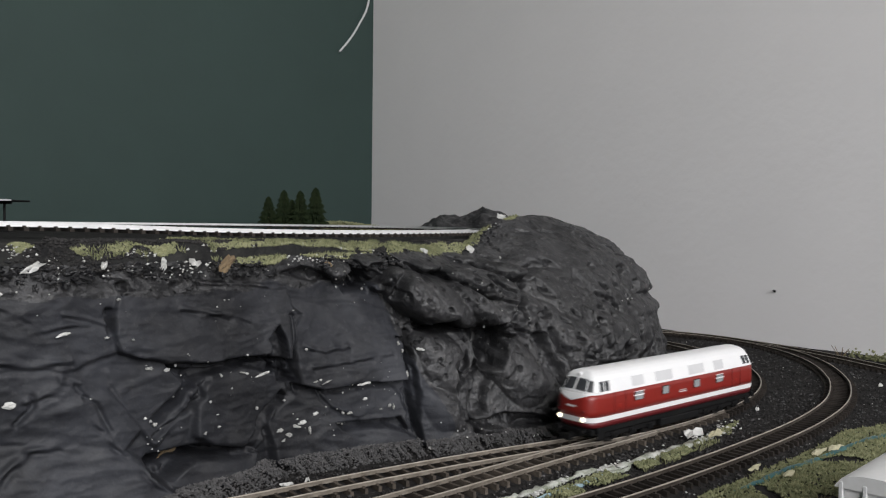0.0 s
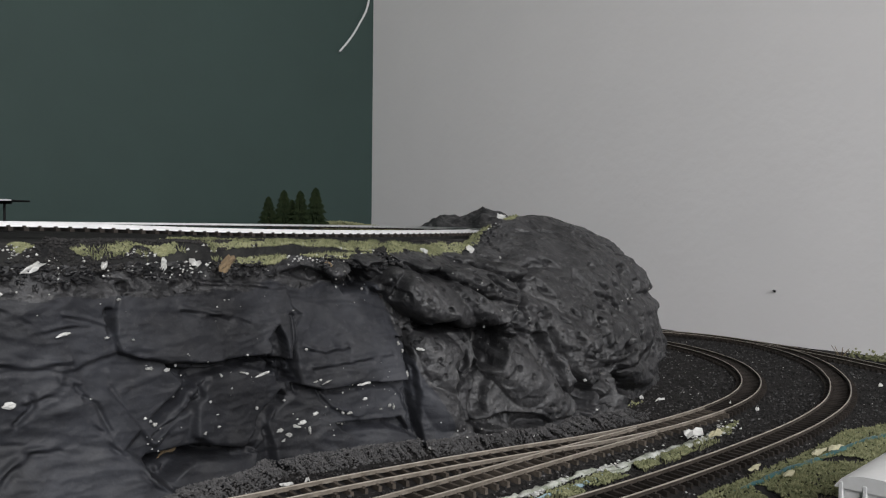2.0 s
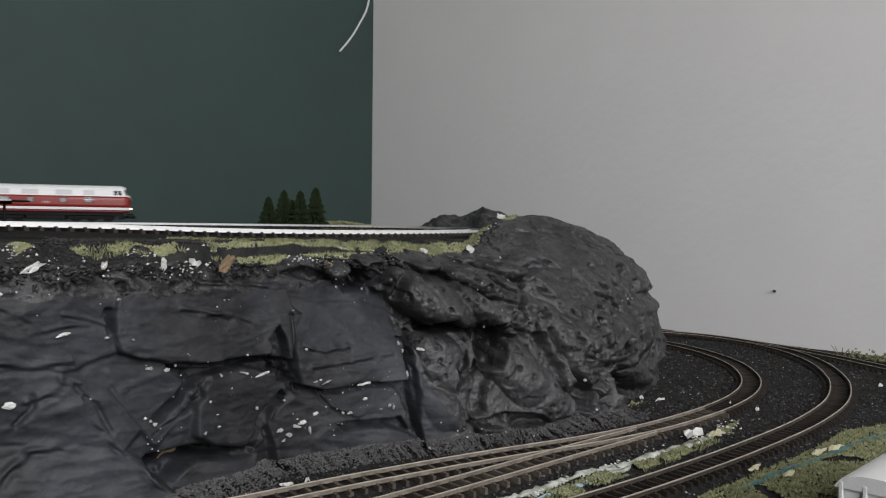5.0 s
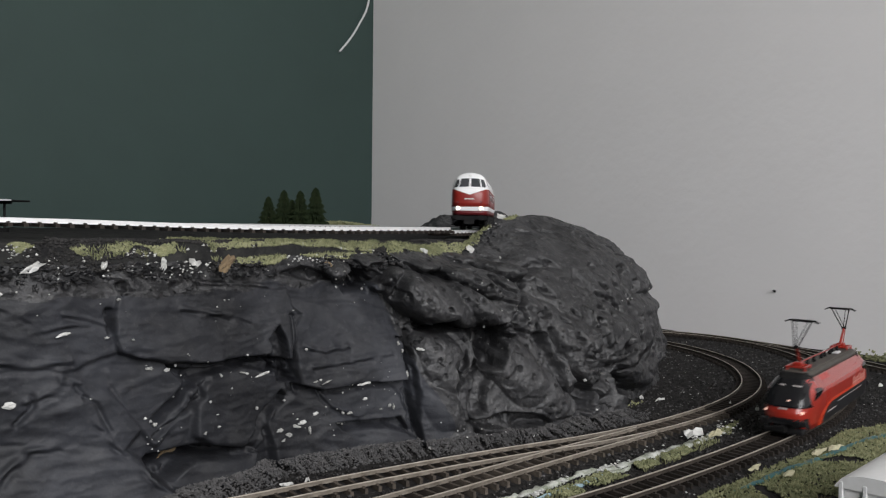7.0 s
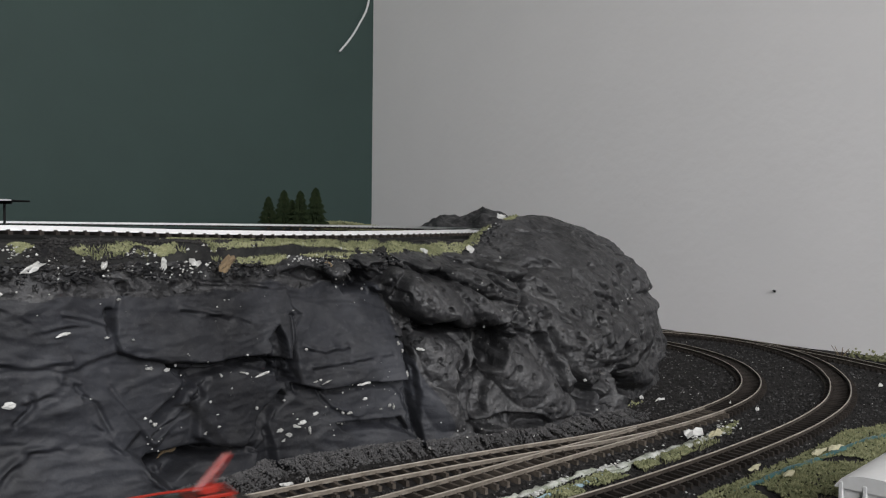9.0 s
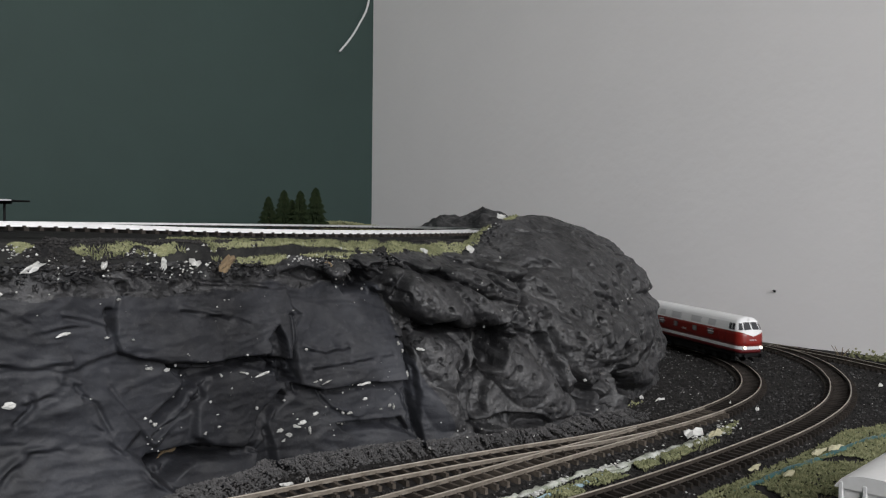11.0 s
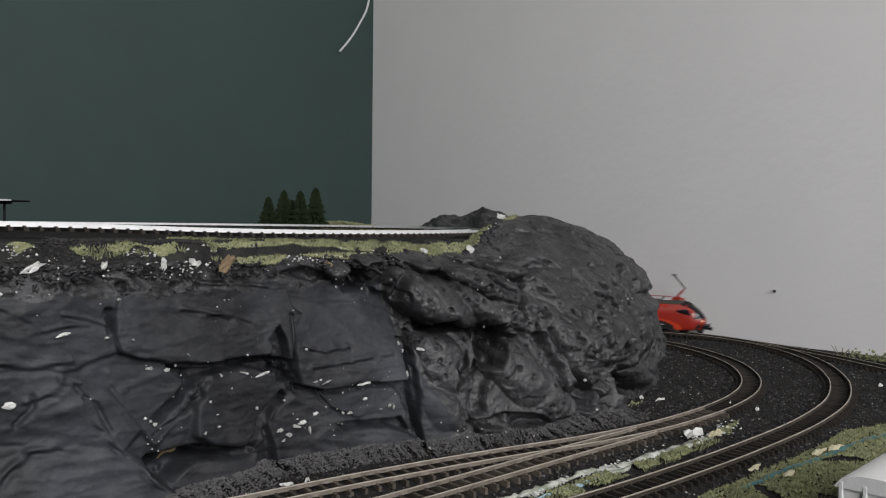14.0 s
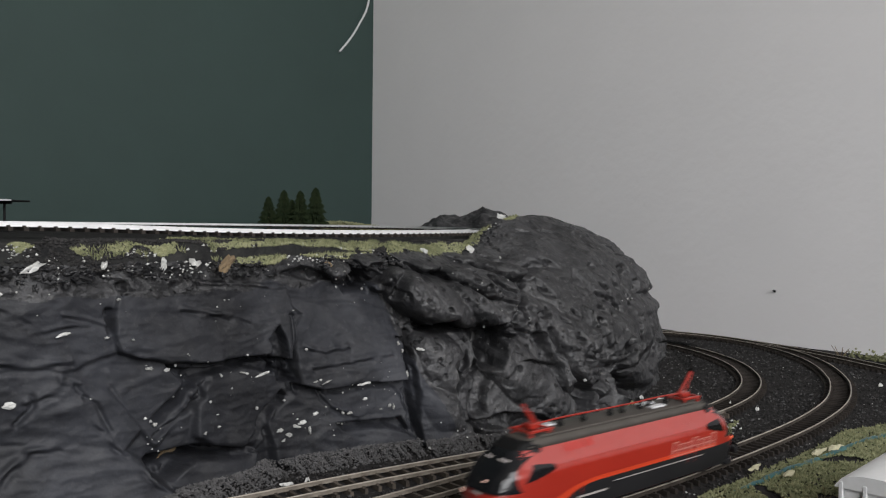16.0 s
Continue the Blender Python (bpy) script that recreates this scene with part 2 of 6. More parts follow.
# ---- the lines of the railway: rail-top level 0 below, about 0.142 above ----
LINE_A = Line([(x, y, 0.0) for x, y in (
    (0.205, 1.105), (0.265, 1.050), (0.302, 0.970), (0.3135, 0.888), (0.305, 0.820), (0.288, 0.768), (0.262, 0.720), (0.230, 0.678), (0.192, 0.638),
    (0.150, 0.601), (0.100, 0.566), (0.045, 0.534), (-0.005, 0.503), (-0.054, 0.470), (-0.103, 0.434), (-0.25, 0.330), (-0.45, 0.17), (-0.70, 0.02),
    (-0.95, -0.02), (-1.18, 0.09), (-1.27, 0.31), (-1.17, 0.52), (-0.95, 0.72), (-0.65, 0.92), (-0.35, 1.07), (-0.08, 1.145), (0.09, 1.15))], True)
LINE_A2 = Line([(x, y, 0.0) for x, y in ((0.192, 0.638), (0.150, 0.5975), (0.094, 0.547), (0.034, 0.492), (-0.018, 0.445), (-0.062, 0.406))])
LINE_B = Line([(x, y, 0.0) for x, y in (
    (0.24, 1.158), (0.300, 1.135), (0.343, 1.108), (0.374, 1.073), (0.396, 1.028), (0.4085, 0.975), (0.4105, 0.922), (0.404, 0.872), (0.393, 0.828), (0.377, 0.781), (0.337, 0.703),
    (0.279, 0.627), (0.209, 0.555), (0.155, 0.505), (0.111, 0.467), (0.060, 0.426), (0.008, 0.386), (-0.036, 0.350), (-0.085, 0.314), (-0.2, 0.235), (-0.4, 0.07), (-0.65, -0.12), (-0.95, -0.2), (-1.22, -0.09),
    (-1.38, 0.14), (-1.38, 0.34), (-1.24, 0.54), (-0.95, 0.80), (-0.6, 1.04), (-0.25, 1.19), (0.09, 1.205))], True)
LINE_C = Line([(x, y, 0.0) for x, y in ((0.374, 1.073), (0.402, 1.030), (0.428, 0.980), (0.450, 0.925), (0.468, 0.865), (0.52, 0.70), (0.57, 0.55))])
LINE_W = Line([(x, y, 0.0) for x, y in ((0.092, 0.25), (0.232, 0.393), (0.36, 0.52), (0.46, 0.62))])
LINE_U = Line([
    (-0.27, 1.175, 0.1395), (-0.155, 1.16, 0.1395), (-0.05, 1.10, 0.1395), (0.014, 1.00, 0.1395), (0.036, 0.875, 0.1398), (0.022, 0.748, 0.1403), (-0.024, 0.652, 0.1406), (-0.083, 0.572, 0.1412),
    (-0.1415, 0.517, 0.1425), (-0.214, 0.450, 0.1454), (-0.308, 0.359, 0.1474), (-0.46, 0.215, 0.1480), (-0.62, 0.08, 0.1475), (-0.82, 0.05, 0.146), (-1.0, 0.16, 0.145),
    (-1.07, 0.36, 0.144), (-1.05, 0.55, 0.143), (-0.97, 0.75, 0.142), (-0.82, 0.92, 0.141), (-0.65, 1.07, 0.140), (-0.47, 1.14, 0.1395)], True)

# ---- room ----
def slab(name, a0, a1, b0, b1, z0, z1, mat, label, parent=None):
    """A block laid out on the room's axes."""
    bm = bmesh.new()
    loft(bm, [[room(a, b, z) for a, b in ((a0, b0), (a1, b0), (a1, b1), (a0, b1))] for z in (z0, z1)])
    ob = part(name, bm, mat, parent)
    return tagged(ob, label, "", "", "structure")


slab("wall_green", -0.12, 0.0, -0.12, ROOM_B, FLOOR_Z, CEIL_Z, M_GREEN, "dark green painted room wall")["category"] = "wall"
slab("wall_grey", 0.0, ROOM_A, -0.12, 0.0, FLOOR_Z, CEIL_Z, M_GREY, "pale grey painted room wall with a small hole")["category"] = "wall"
# Unseen closing wall; its dark green is chosen to cut fill light.
slab("wall_side", 0.0, ROOM_A, ROOM_B, ROOM_B + 0.12, FLOOR_Z, CEIL_Z, M_GREEN, "unseen room wall, dark green to cut fill light")["category"] = "wall"
wall_w = thing("wall_window", "pale room wall with a wide window opening", "wall", kind="structure")
WB0, WB1, WZ0, WZ1 = WIN_B - 0.95, WIN_B + 0.95, WIN_Z - 0.75, WIN_Z + 0.75
slab("wall_piece", ROOM_A, ROOM_A + 0.14, -0.12, WB0, FLOOR_Z, CEIL_Z, M_GREY, "", wall_w)
slab("wall_piece", ROOM_A, ROOM_A + 0.14, WB1, ROOM_B + 0.12, FLOOR_Z, CEIL_Z, M_GREY, "", wall_w)
slab("wall_piece", ROOM_A, ROOM_A + 0.14, WB0, WB1, FLOOR_Z, WZ0, M_GREY, "", wall_w)
slab("wall_piece", ROOM_A, ROOM_A + 0.14, WB0, WB1, WZ1, CEIL_Z, M_GREY, "", wall_w)
slab("floor", -0.12, ROOM_A + 0.14, -0.12, ROOM_B + 0.12, FLOOR_Z - 0.1, FLOOR_Z, M_FLOOR, "brown wooden room floor")["category"] = "floor"
slab("ceiling", -0.12, ROOM_A + 0.14, -0.12, ROOM_B + 0.12, CEIL_Z, CEIL_Z + 0.1, M_CEIL, "plain pale ceiling")["category"] = "ceiling"


# ---- layout ground: a sheet of dark ballast on the table ----
def ground_z(x, y):
    v = Vector((x, y, 0))
    return -0.0056 + 0.0010 * noise.noise(v * 14) + 0.0006 * noise.noise(v * 45)


def ground():
    bm = bmesh.new()
    na, nb = 150, 190
    a1, b1 = 2.35, 2.55
    grid = []
    for i in range(na + 1):
        row = []
        for j in range(nb + 1):
            p = room(a1 * i / na, b1 * j / nb, 0)
            row.append(bm.verts.new((p.x, p.y, ground_z(p.x, p.y))))
        grid.append(row)
    for i in range(na):
        for j in range(nb):
            bm.faces.new((grid[i][j], grid[i + 1][j], grid[i + 1][j + 1], grid[i][j + 1]))
    bmesh.ops.recalc_face_normals(bm, faces=bm.faces[:])
    if sum(f.normal.z for f in bm.faces) < 0:
        bmesh.ops.reverse_faces(bm, faces=bm.faces[:])
    ob = part("ground", bm, M_BOARD, None, smooth=True)
    tagged(ob, "dark grey ballast spread over the layout board", "ground", kind="structure")
    slab("baseboard", 0.0, 2.35, 0.0, 2.55, FLOOR_Z, -0.0105, M_CARD, "plain wooden layout table")["category"] = "table"


ground()


# ---- the cliff: plan of its foot and of its top edge ----
FOOT = [(-0.62, 0.11), (-0.45, 0.215), (-0.31, 0.322), (-0.22, 0.393), (-0.15, 0.448), (-0.105, 0.507), (-0.06, 0.541), (-0.01, 0.564), (0.036, 0.586), (0.08, 0.606), (0.13, 0.655),
        (0.177, 0.73), (0.212, 0.82), (0.222, 0.91), (0.201, 0.99), (0.13, 1.05), (0.02, 1.085)]
TOP = [(-0.60, 0.11, 0.128), (-0.435, 0.19, 0.128), (-0.30, 0.305, 0.127), (-0.205, 0.393, 0.125), (-0.14, 0.458, 0.125), (-0.092, 0.517, 0.126), (-0.05, 0.566, 0.126), (-0.015, 0.612, 0.126), (0.015, 0.655, 0.125),
       (0.048, 0.700, 0.149), (0.088, 0.745, 0.1535), (0.119, 0.795, 0.1470), (0.146, 0.86, 0.1425), (0.146, 0.92, 0.1410), (0.120, 0.98, 0.142), (0.05, 1.05, 0.139), (-0.04, 1.085, 0.131)]
N_U, N_V = 1500, 156
CLIFF_S0, FOOT_RUN, TOP_RUN = 0.33, 1.5211, 1.3725
SLABS, CRACKS, BOULDERS, HOLLOWS, WRINKLES = [], [], [], [], []


def slab_of_rock(out, edge, outline):
    """A plate of the cliff that stands out: outline in metres along the foot and in height."""
    SLABS.append((out, edge, np.array(outline)))


def crack(depth, width, line):
    CRACKS.append((depth, width, np.array(line)))


def hollow(depth, edge, outline):
    """A dark cavity: outline in metres along the foot and in height."""
    HOLLOWS.append((depth, edge, np.array(outline)))


def wrinkle(out, width, line):
    """A raised fold of the plaster cloth."""
    WRINKLES.append((out, width, np.array(line)))


slab_of_rock(0.0030, 0.004, [(0.525, 0.125), (0.599, 0.117), (0.597, 0.109), (0.587, 0.096), (0.584, 0.082), (0.555, 0.076), (0.509, 0.079)])  # sheet_west
slab_of_rock(0.009, 0.002, [(0.601, 0.117), (0.658, 0.111), (0.707, 0.106), (0.704, 0.094), (0.697, 0.079), (0.689, 0.066), (0.656, 0.067), (0.621, 0.067), (0.584, 0.081), (0.587, 0.096)])  # sheet_main
slab_of_rock(0.01, 0.0025, [(0.699, 0.078), (0.719, 0.089), (0.753, 0.086), (0.79, 0.08), (0.783, 0.064), (0.77, 0.045), (0.736, 0.045), (0.706, 0.044), (0.689, 0.049)])  # block_mid
slab_of_rock(0.005, 0.004, [(0.706, 0.099), (0.729, 0.093), (0.768, 0.092), (0.787, 0.083), (0.758, 0.07), (0.739, 0.075), (0.717, 0.088)])  # block_upper
slab_of_rock(0.007, 0.004, [(0.621, 0.048), (0.633, 0.057), (0.655, 0.061), (0.682, 0.059), (0.677, 0.043), (0.663, 0.03), (0.643, 0.012), (0.626, 0.016), (0.611, 0.028)])  # sheet_low
slab_of_rock(0.008, 0.006, [(0.662, 0.026), (0.687, 0.038), (0.719, 0.034), (0.758, 0.035), (0.763, 0.015), (0.763, -0.001), (0.722, -0.006), (0.66, -0.001)])  # foot_slope
slab_of_rock(0.011, 0.002, [(0.783, 0.049), (0.797, 0.066), (0.817, 0.072), (0.839, 0.068), (0.821, 0.049), (0.81, 0.026), (0.802, 0.001), (0.765, -0.002), (0.77, 0.022)])  # column
slab_of_rock(0.013, 0.005, [(0.81, 0.111), (0.829, 0.113), (0.876, 0.114), (0.883, 0.103), (0.871, 0.078), (0.86, 0.068), (0.836, 0.077), (0.805, 0.075), (0.802, 0.091)])  # boulder
slab_of_rock(0.01, 0.004, [(0.787, 0.117), (0.826, 0.125), (0.838, 0.12), (0.81, 0.106), (0.785, 0.104)])  # boulder_top
slab_of_rock(0.009, 0.004, [(0.858, 0.122), (0.904, 0.123), (0.89, 0.114), (0.858, 0.112)])  # knob
slab_of_rock(0.01, 0.006, [(0.858, 0.063), (0.892, 0.064), (0.89, 0.043), (0.898, 0.022), (0.878, 0.003), (0.844, -0.001), (0.821, 0.008), (0.827, 0.032), (0.851, 0.048)])  # slope_right
slab_of_rock(0.006, 0.008, [(0.955, 0.140), (1.09, 0.136), (1.057, 0.104), (0.981, 0.069), (0.914, 0.071), (0.905, 0.092)])  # face_right
slab_of_rock(0.008, 0.006, [(0.978, 0.056), (1.042, 0.065), (1.12, 0.055), (1.105, 0.025), (1.019, 0.022), (0.97, 0.034)])  # shoulder
slab_of_rock(0.014, 0.01, [(0.497, 0.038), (0.536, 0.035), (0.563, 0.027), (0.574, 0.014), (0.591, -0.012), (0.487, -0.006)])  # bulge_low
slab_of_rock(0.008, 0.004, [(0.589, 0.012), (0.611, 0.012), (0.645, 0.008), (0.631, -0.007), (0.596, -0.007), (0.587, 0.002)])  # pad_low
slab_of_rock(0.0045, 0.006, [(0.508, 0.076), (0.538, 0.075), (0.567, 0.06), (0.577, 0.037), (0.563, 0.029), (0.528, 0.038), (0.497, 0.041)])  # sheet_sw
slab_of_rock(0.0035, 0.005, [(0.574, 0.068), (0.606, 0.067), (0.621, 0.056), (0.604, 0.042), (0.585, 0.029), (0.577, 0.043)])  # sheet_s
crack(0.01, 0.003, [(0.794, 0.072), (0.78, 0.053), (0.77, 0.03), (0.765, 0.011), (0.763, -0.002)])
crack(0.012, 0.004, [(0.702, 0.089), (0.695, 0.075), (0.689, 0.057), (0.687, 0.042)])
crack(0.01, 0.0035, [(0.624, 0.066), (0.656, 0.066), (0.689, 0.062)])
crack(0.0035, 0.003, [(0.585, 0.031), (0.602, 0.038), (0.621, 0.048), (0.623, 0.058)])
crack(0.014, 0.006, [(0.849, 0.068), (0.841, 0.055), (0.827, 0.045), (0.816, 0.041)])
crack(0.012, 0.0045, [(0.895, 0.065), (0.893, 0.051), (0.897, 0.035), (0.907, 0.016)])
crack(0.012, 0.005, [(0.802, 0.074), (0.817, 0.073), (0.832, 0.073)])
crack(0.012, 0.006, [(0.777, 0.116), (0.772, 0.107), (0.775, 0.102)])
crack(0.01, 0.005, [(0.822, 0.117), (0.805, 0.106), (0.794, 0.098)])
crack(0.019, 0.011, [(0.931, 0.03), (0.936, 0.016), (0.924, 0.004)])
crack(0.017, 0.011, [(0.966, 0.02), (0.981, 0.009), (1.005, 0.0)])
crack(0.008, 0.004, [(0.976, 0.051), (0.958, 0.035), (0.937, 0.03)])
crack(0.014, 0.007, [(0.579, 0.018), (0.602, 0.018), (0.641, 0.012)])
crack(0.0035, 0.003, [(0.519, 0.048), (0.53, 0.057), (0.531, 0.062)])
crack(0.003, 0.003, [(0.552, 0.065), (0.56, 0.055), (0.562, 0.039)])
crack(0.008, 0.004, [(0.814, 0.03), (0.807, 0.015), (0.804, -0.002)])
crack(0.008, 0.006, [(0.838, 0.003), (0.86, 0.003), (0.888, 0.003)])
crack(0.003, 0.003, [(0.575, 0.018), (0.584, 0.003), (0.592, -0.007)])
crack(0.007, 0.004, [(0.942, 0.113), (0.909, 0.101), (0.876, 0.078), (0.858, 0.063)])


hollow(0.009, 0.004, [(0.604, 0.071), (0.638, 0.068), (0.681, 0.069), (0.684, 0.053), (0.657, 0.06), (0.631, 0.059), (0.615, 0.053), (0.589, 0.035), (0.585, 0.039), (0.612, 0.057)])
hollow(0.016, 0.003, [(0.573, 0.021), (0.607, 0.022), (0.637, 0.015), (0.636, 0.012), (0.604, 0.012), (0.586, 0.006), (0.574, 0.013)])
hollow(0.022, 0.004, [(0.800, 0.084), (0.811, 0.077), (0.829, 0.082), (0.833, 0.073), (0.811, 0.069), (0.800, 0.073)])
hollow(0.022, 0.005, [(0.839, 0.074), (0.857, 0.078), (0.854, 0.065), (0.840, 0.044), (0.829, 0.044), (0.833, 0.061)])
hollow(0.020, 0.004, [(0.755, 0.101), (0.758, 0.113), (0.787, 0.117), (0.823, 0.125), (0.824, 0.121), (0.785, 0.105), (0.771, 0.101)])
hollow(0.010, 0.003, [(0.814, 0.051), (0.827, 0.059), (0.818, 0.044), (0.803, 0.028)])
hollow(0.008, 0.004, [(0.676, 0.045), (0.659, 0.034), (0.637, 0.016), (0.645, 0.01), (0.661, 0.025), (0.679, 0.04)])
hollow(0.010, 0.005, [(0.796, 0.013), (0.834, 0.014), (0.857, 0.009), (0.873, -0.001), (0.829, 0.001)])
hollow(0.015, 0.005, [(0.888, 0.023), (0.903, 0.030), (0.923, 0.018), (0.914, 0.005), (0.893, 0.009)])
hollow(0.014, 0.005, [(0.938, 0.026), (0.955, 0.030), (0.980, 0.016), (0.951, 0.009), (0.938, 0.013)])
hollow(0.010, 0.004, [(0.879, 0.065), (0.890, 0.065), (0.888, 0.045), (0.892, 0.023), (0.881, 0.022), (0.876, 0.046)])
hollow(0.009, 0.003, [(0.781, 0.070), (0.792, 0.068), (0.774, 0.032), (0.763, 0.001), (0.757, 0.003), (0.765, 0.033)])
hollow(0.013, 0.002, [(0.679, 0.078), (0.690, 0.086), (0.687, 0.064), (0.687, 0.048), (0.675, 0.050)])
hollow(0.008, 0.003, [(0.733, 0.12), (0.748, 0.115), (0.752, 0.11), (0.735, 0.108), (0.711, 0.116)])
hollow(0.010, 0.004, [(0.707, 0.019), (0.741, 0.017), (0.758, 0.017), (0.759, 0.004), (0.743, 0.011), (0.714, 0.012)])
hollow(0.009, 0.003, [(0.594, 0.115), (0.599, 0.118), (0.600, 0.110), (0.594, 0.108)])
hollow(0.006, 0.003, [(0.584, 0.103), (0.588, 0.102), (0.585, 0.089), (0.580, 0.088)])
hollow(0.010, 0.005, [(0.931, 0.058), (0.942, 0.060), (0.937, 0.040), (0.920, 0.041)])
for fold in ([(0.624, 0.113), (0.666, 0.113), (0.696, 0.108)], [(0.627, 0.099), (0.643, 0.096), (0.655, 0.092)], [(0.637, 0.094), (0.652, 0.095), (0.669, 0.090)], [(0.541, 0.093), (0.559, 0.094), (0.572, 0.094)],
             [(0.532, 0.105), (0.539, 0.101), (0.544, 0.094)], [(0.566, 0.125), (0.583, 0.122), (0.597, 0.124)], [(0.561, 0.100), (0.572, 0.097), (0.582, 0.093)],
             [(0.616, 0.050), (0.630, 0.059), (0.651, 0.062)], [(0.555, 0.060), (0.553, 0.047), (0.558, 0.041)], [(0.546, 0.068), (0.556, 0.067), (0.557, 0.060)]):
    wrinkle(0.0024, 0.0013, fold)
for fold in ([(0.702, 0.071), (0.718, 0.066), (0.737, 0.068)], [(0.703, 0.057), (0.731, 0.058), (0.767, 0.061)], [(0.701, 0.044), (0.708, 0.030), (0.727, 0.021)], [(0.521, 0.080), (0.535, 0.077), (0.555, 0.078)],
             [(0.528, 0.060), (0.539, 0.064), (0.551, 0.073)], [(0.504, 0.023), (0.523, 0.034), (0.536, 0.035)], [(0.560, 0.033), (0.568, 0.023), (0.579, 0.003)]):
    wrinkle(0.0030, 0.0018, fold)


def pits_of(groups):
    """Single air holes: groups of (radius, depth, places)."""
    return [(a, z, r, d) for r, d, places in groups for a, z in places]


PITS = pits_of((
    (0.0034, 0.006, ((0.946, 0.113), (0.953, 0.112), (0.921, 0.092), (0.960, 0.087), (0.972, 0.077), (0.968, 0.084), (0.997, 0.078), (1.010, 0.080))),
    (0.0028, 0.005, ((0.972, 0.092), (0.987, 0.095), (1.001, 0.087), (0.951, 0.079), (0.960, 0.072), (0.941, 0.072), (0.872, 0.066), (0.912, 0.058), (1.045, 0.108), (1.068, 0.102), (0.911, 0.042), (0.939, 0.046), (0.966, 0.053))),
    (0.0022, 0.004, ((0.915, 0.102), (0.910, 0.073), (0.928, 0.079), (0.896, 0.078), (0.887, 0.056), (0.865, 0.103), (0.849, 0.103), (0.819, 0.108), (0.816, 0.094), (0.881, 0.098), (1.007, 0.067)))))


def boulder(a, z, wide, tall, out, lean):
    """A rounded lump of the cliff: place, half width, half height, how far it stands out, lean in degrees."""
    BOULDERS.append((a, z, wide, tall, out, lean))


boulder(0.796, 0.116, 0.015, 0.010, 0.022, 20)
boulder(0.831, 0.124, 0.015, 0.004, 0.01, 0)
boulder(0.763, 0.116, 0.014, 0.008, 0.01, 0)
boulder(0.848, 0.119, 0.016, 0.007, 0.018, 0)
boulder(0.900, 0.121, 0.012, 0.007, 0.016, 0)
boulder(0.823, 0.096, 0.029, 0.018, 0.026, 15)
boulder(0.852, 0.086, 0.011, 0.021, 0.028, -35)
boulder(0.866, 0.104, 0.017, 0.010, 0.019, 20)
boulder(0.914, 0.111, 0.014, 0.010, 0.014, 0)
boulder(0.893, 0.093, 0.014, 0.017, 0.01, -20)
boulder(0.805, 0.050, 0.017, 0.020, 0.01, 5)
boulder(0.788, 0.018, 0.019, 0.019, 0.012, 0)
boulder(0.853, 0.039, 0.019, 0.030, 0.013, -25)
boulder(0.871, 0.021, 0.019, 0.018, 0.011, -20)
boulder(0.893, 0.077, 0.023, 0.015, 0.008, 0)
boulder(0.914, 0.058, 0.023, 0.020, 0.009, 10)
boulder(0.976, 0.052, 0.047, 0.019, 0.01, 0)
boulder(1.041, 0.065, 0.050, 0.018, 0.008, 0)
boulder(0.942, 0.010, 0.035, 0.014, 0.01, 0)
boulder(1.005, 0.019, 0.043, 0.014, 0.009, 0)
boulder(0.978, 0.107, 0.038, 0.026, 0.005, 0)
boulder(1.079, 0.102, 0.043, 0.016, 0.006, 0)
boulder(0.821, 0.008, 0.017, 0.010, 0.01, 0)
boulder(0.907, 0.038, 0.017, 0.018, 0.009, -25)


def seg_dist(A, Z, p, q):
    d = q - p
    t = np.clip(((A - p[0]) * d[0] + (Z - p[1]) * d[1]) / max(d @ d, 1e-12), 0, 1)
    return np.hypot(A - p[0] - t * d[0], Z - p[1] - t * d[1])


def inside(A, Z, poly):
    hit = np.zeros(A.shape, bool)
    for p, q in zip(poly, np.roll(poly, -1, axis=0)):
        cond = (p[1] > Z) != (q[1] > Z)
        xs = p[0] + (Z - p[1]) * (q[0] - p[0]) / (q[1] - p[1] if q[1] != p[1] else 1e-9)
        hit ^= cond & (A < xs)
    return hit


def smooth01(x):
    x = np.clip(x, 0, 1)
    return x * x * (3 - 2 * x)


def cliff_profile(v, u):
    k = min(max((u - 0.52) / 0.1, 0), 1)
    return (1 - k) * v**1.2 + k * v**3.9


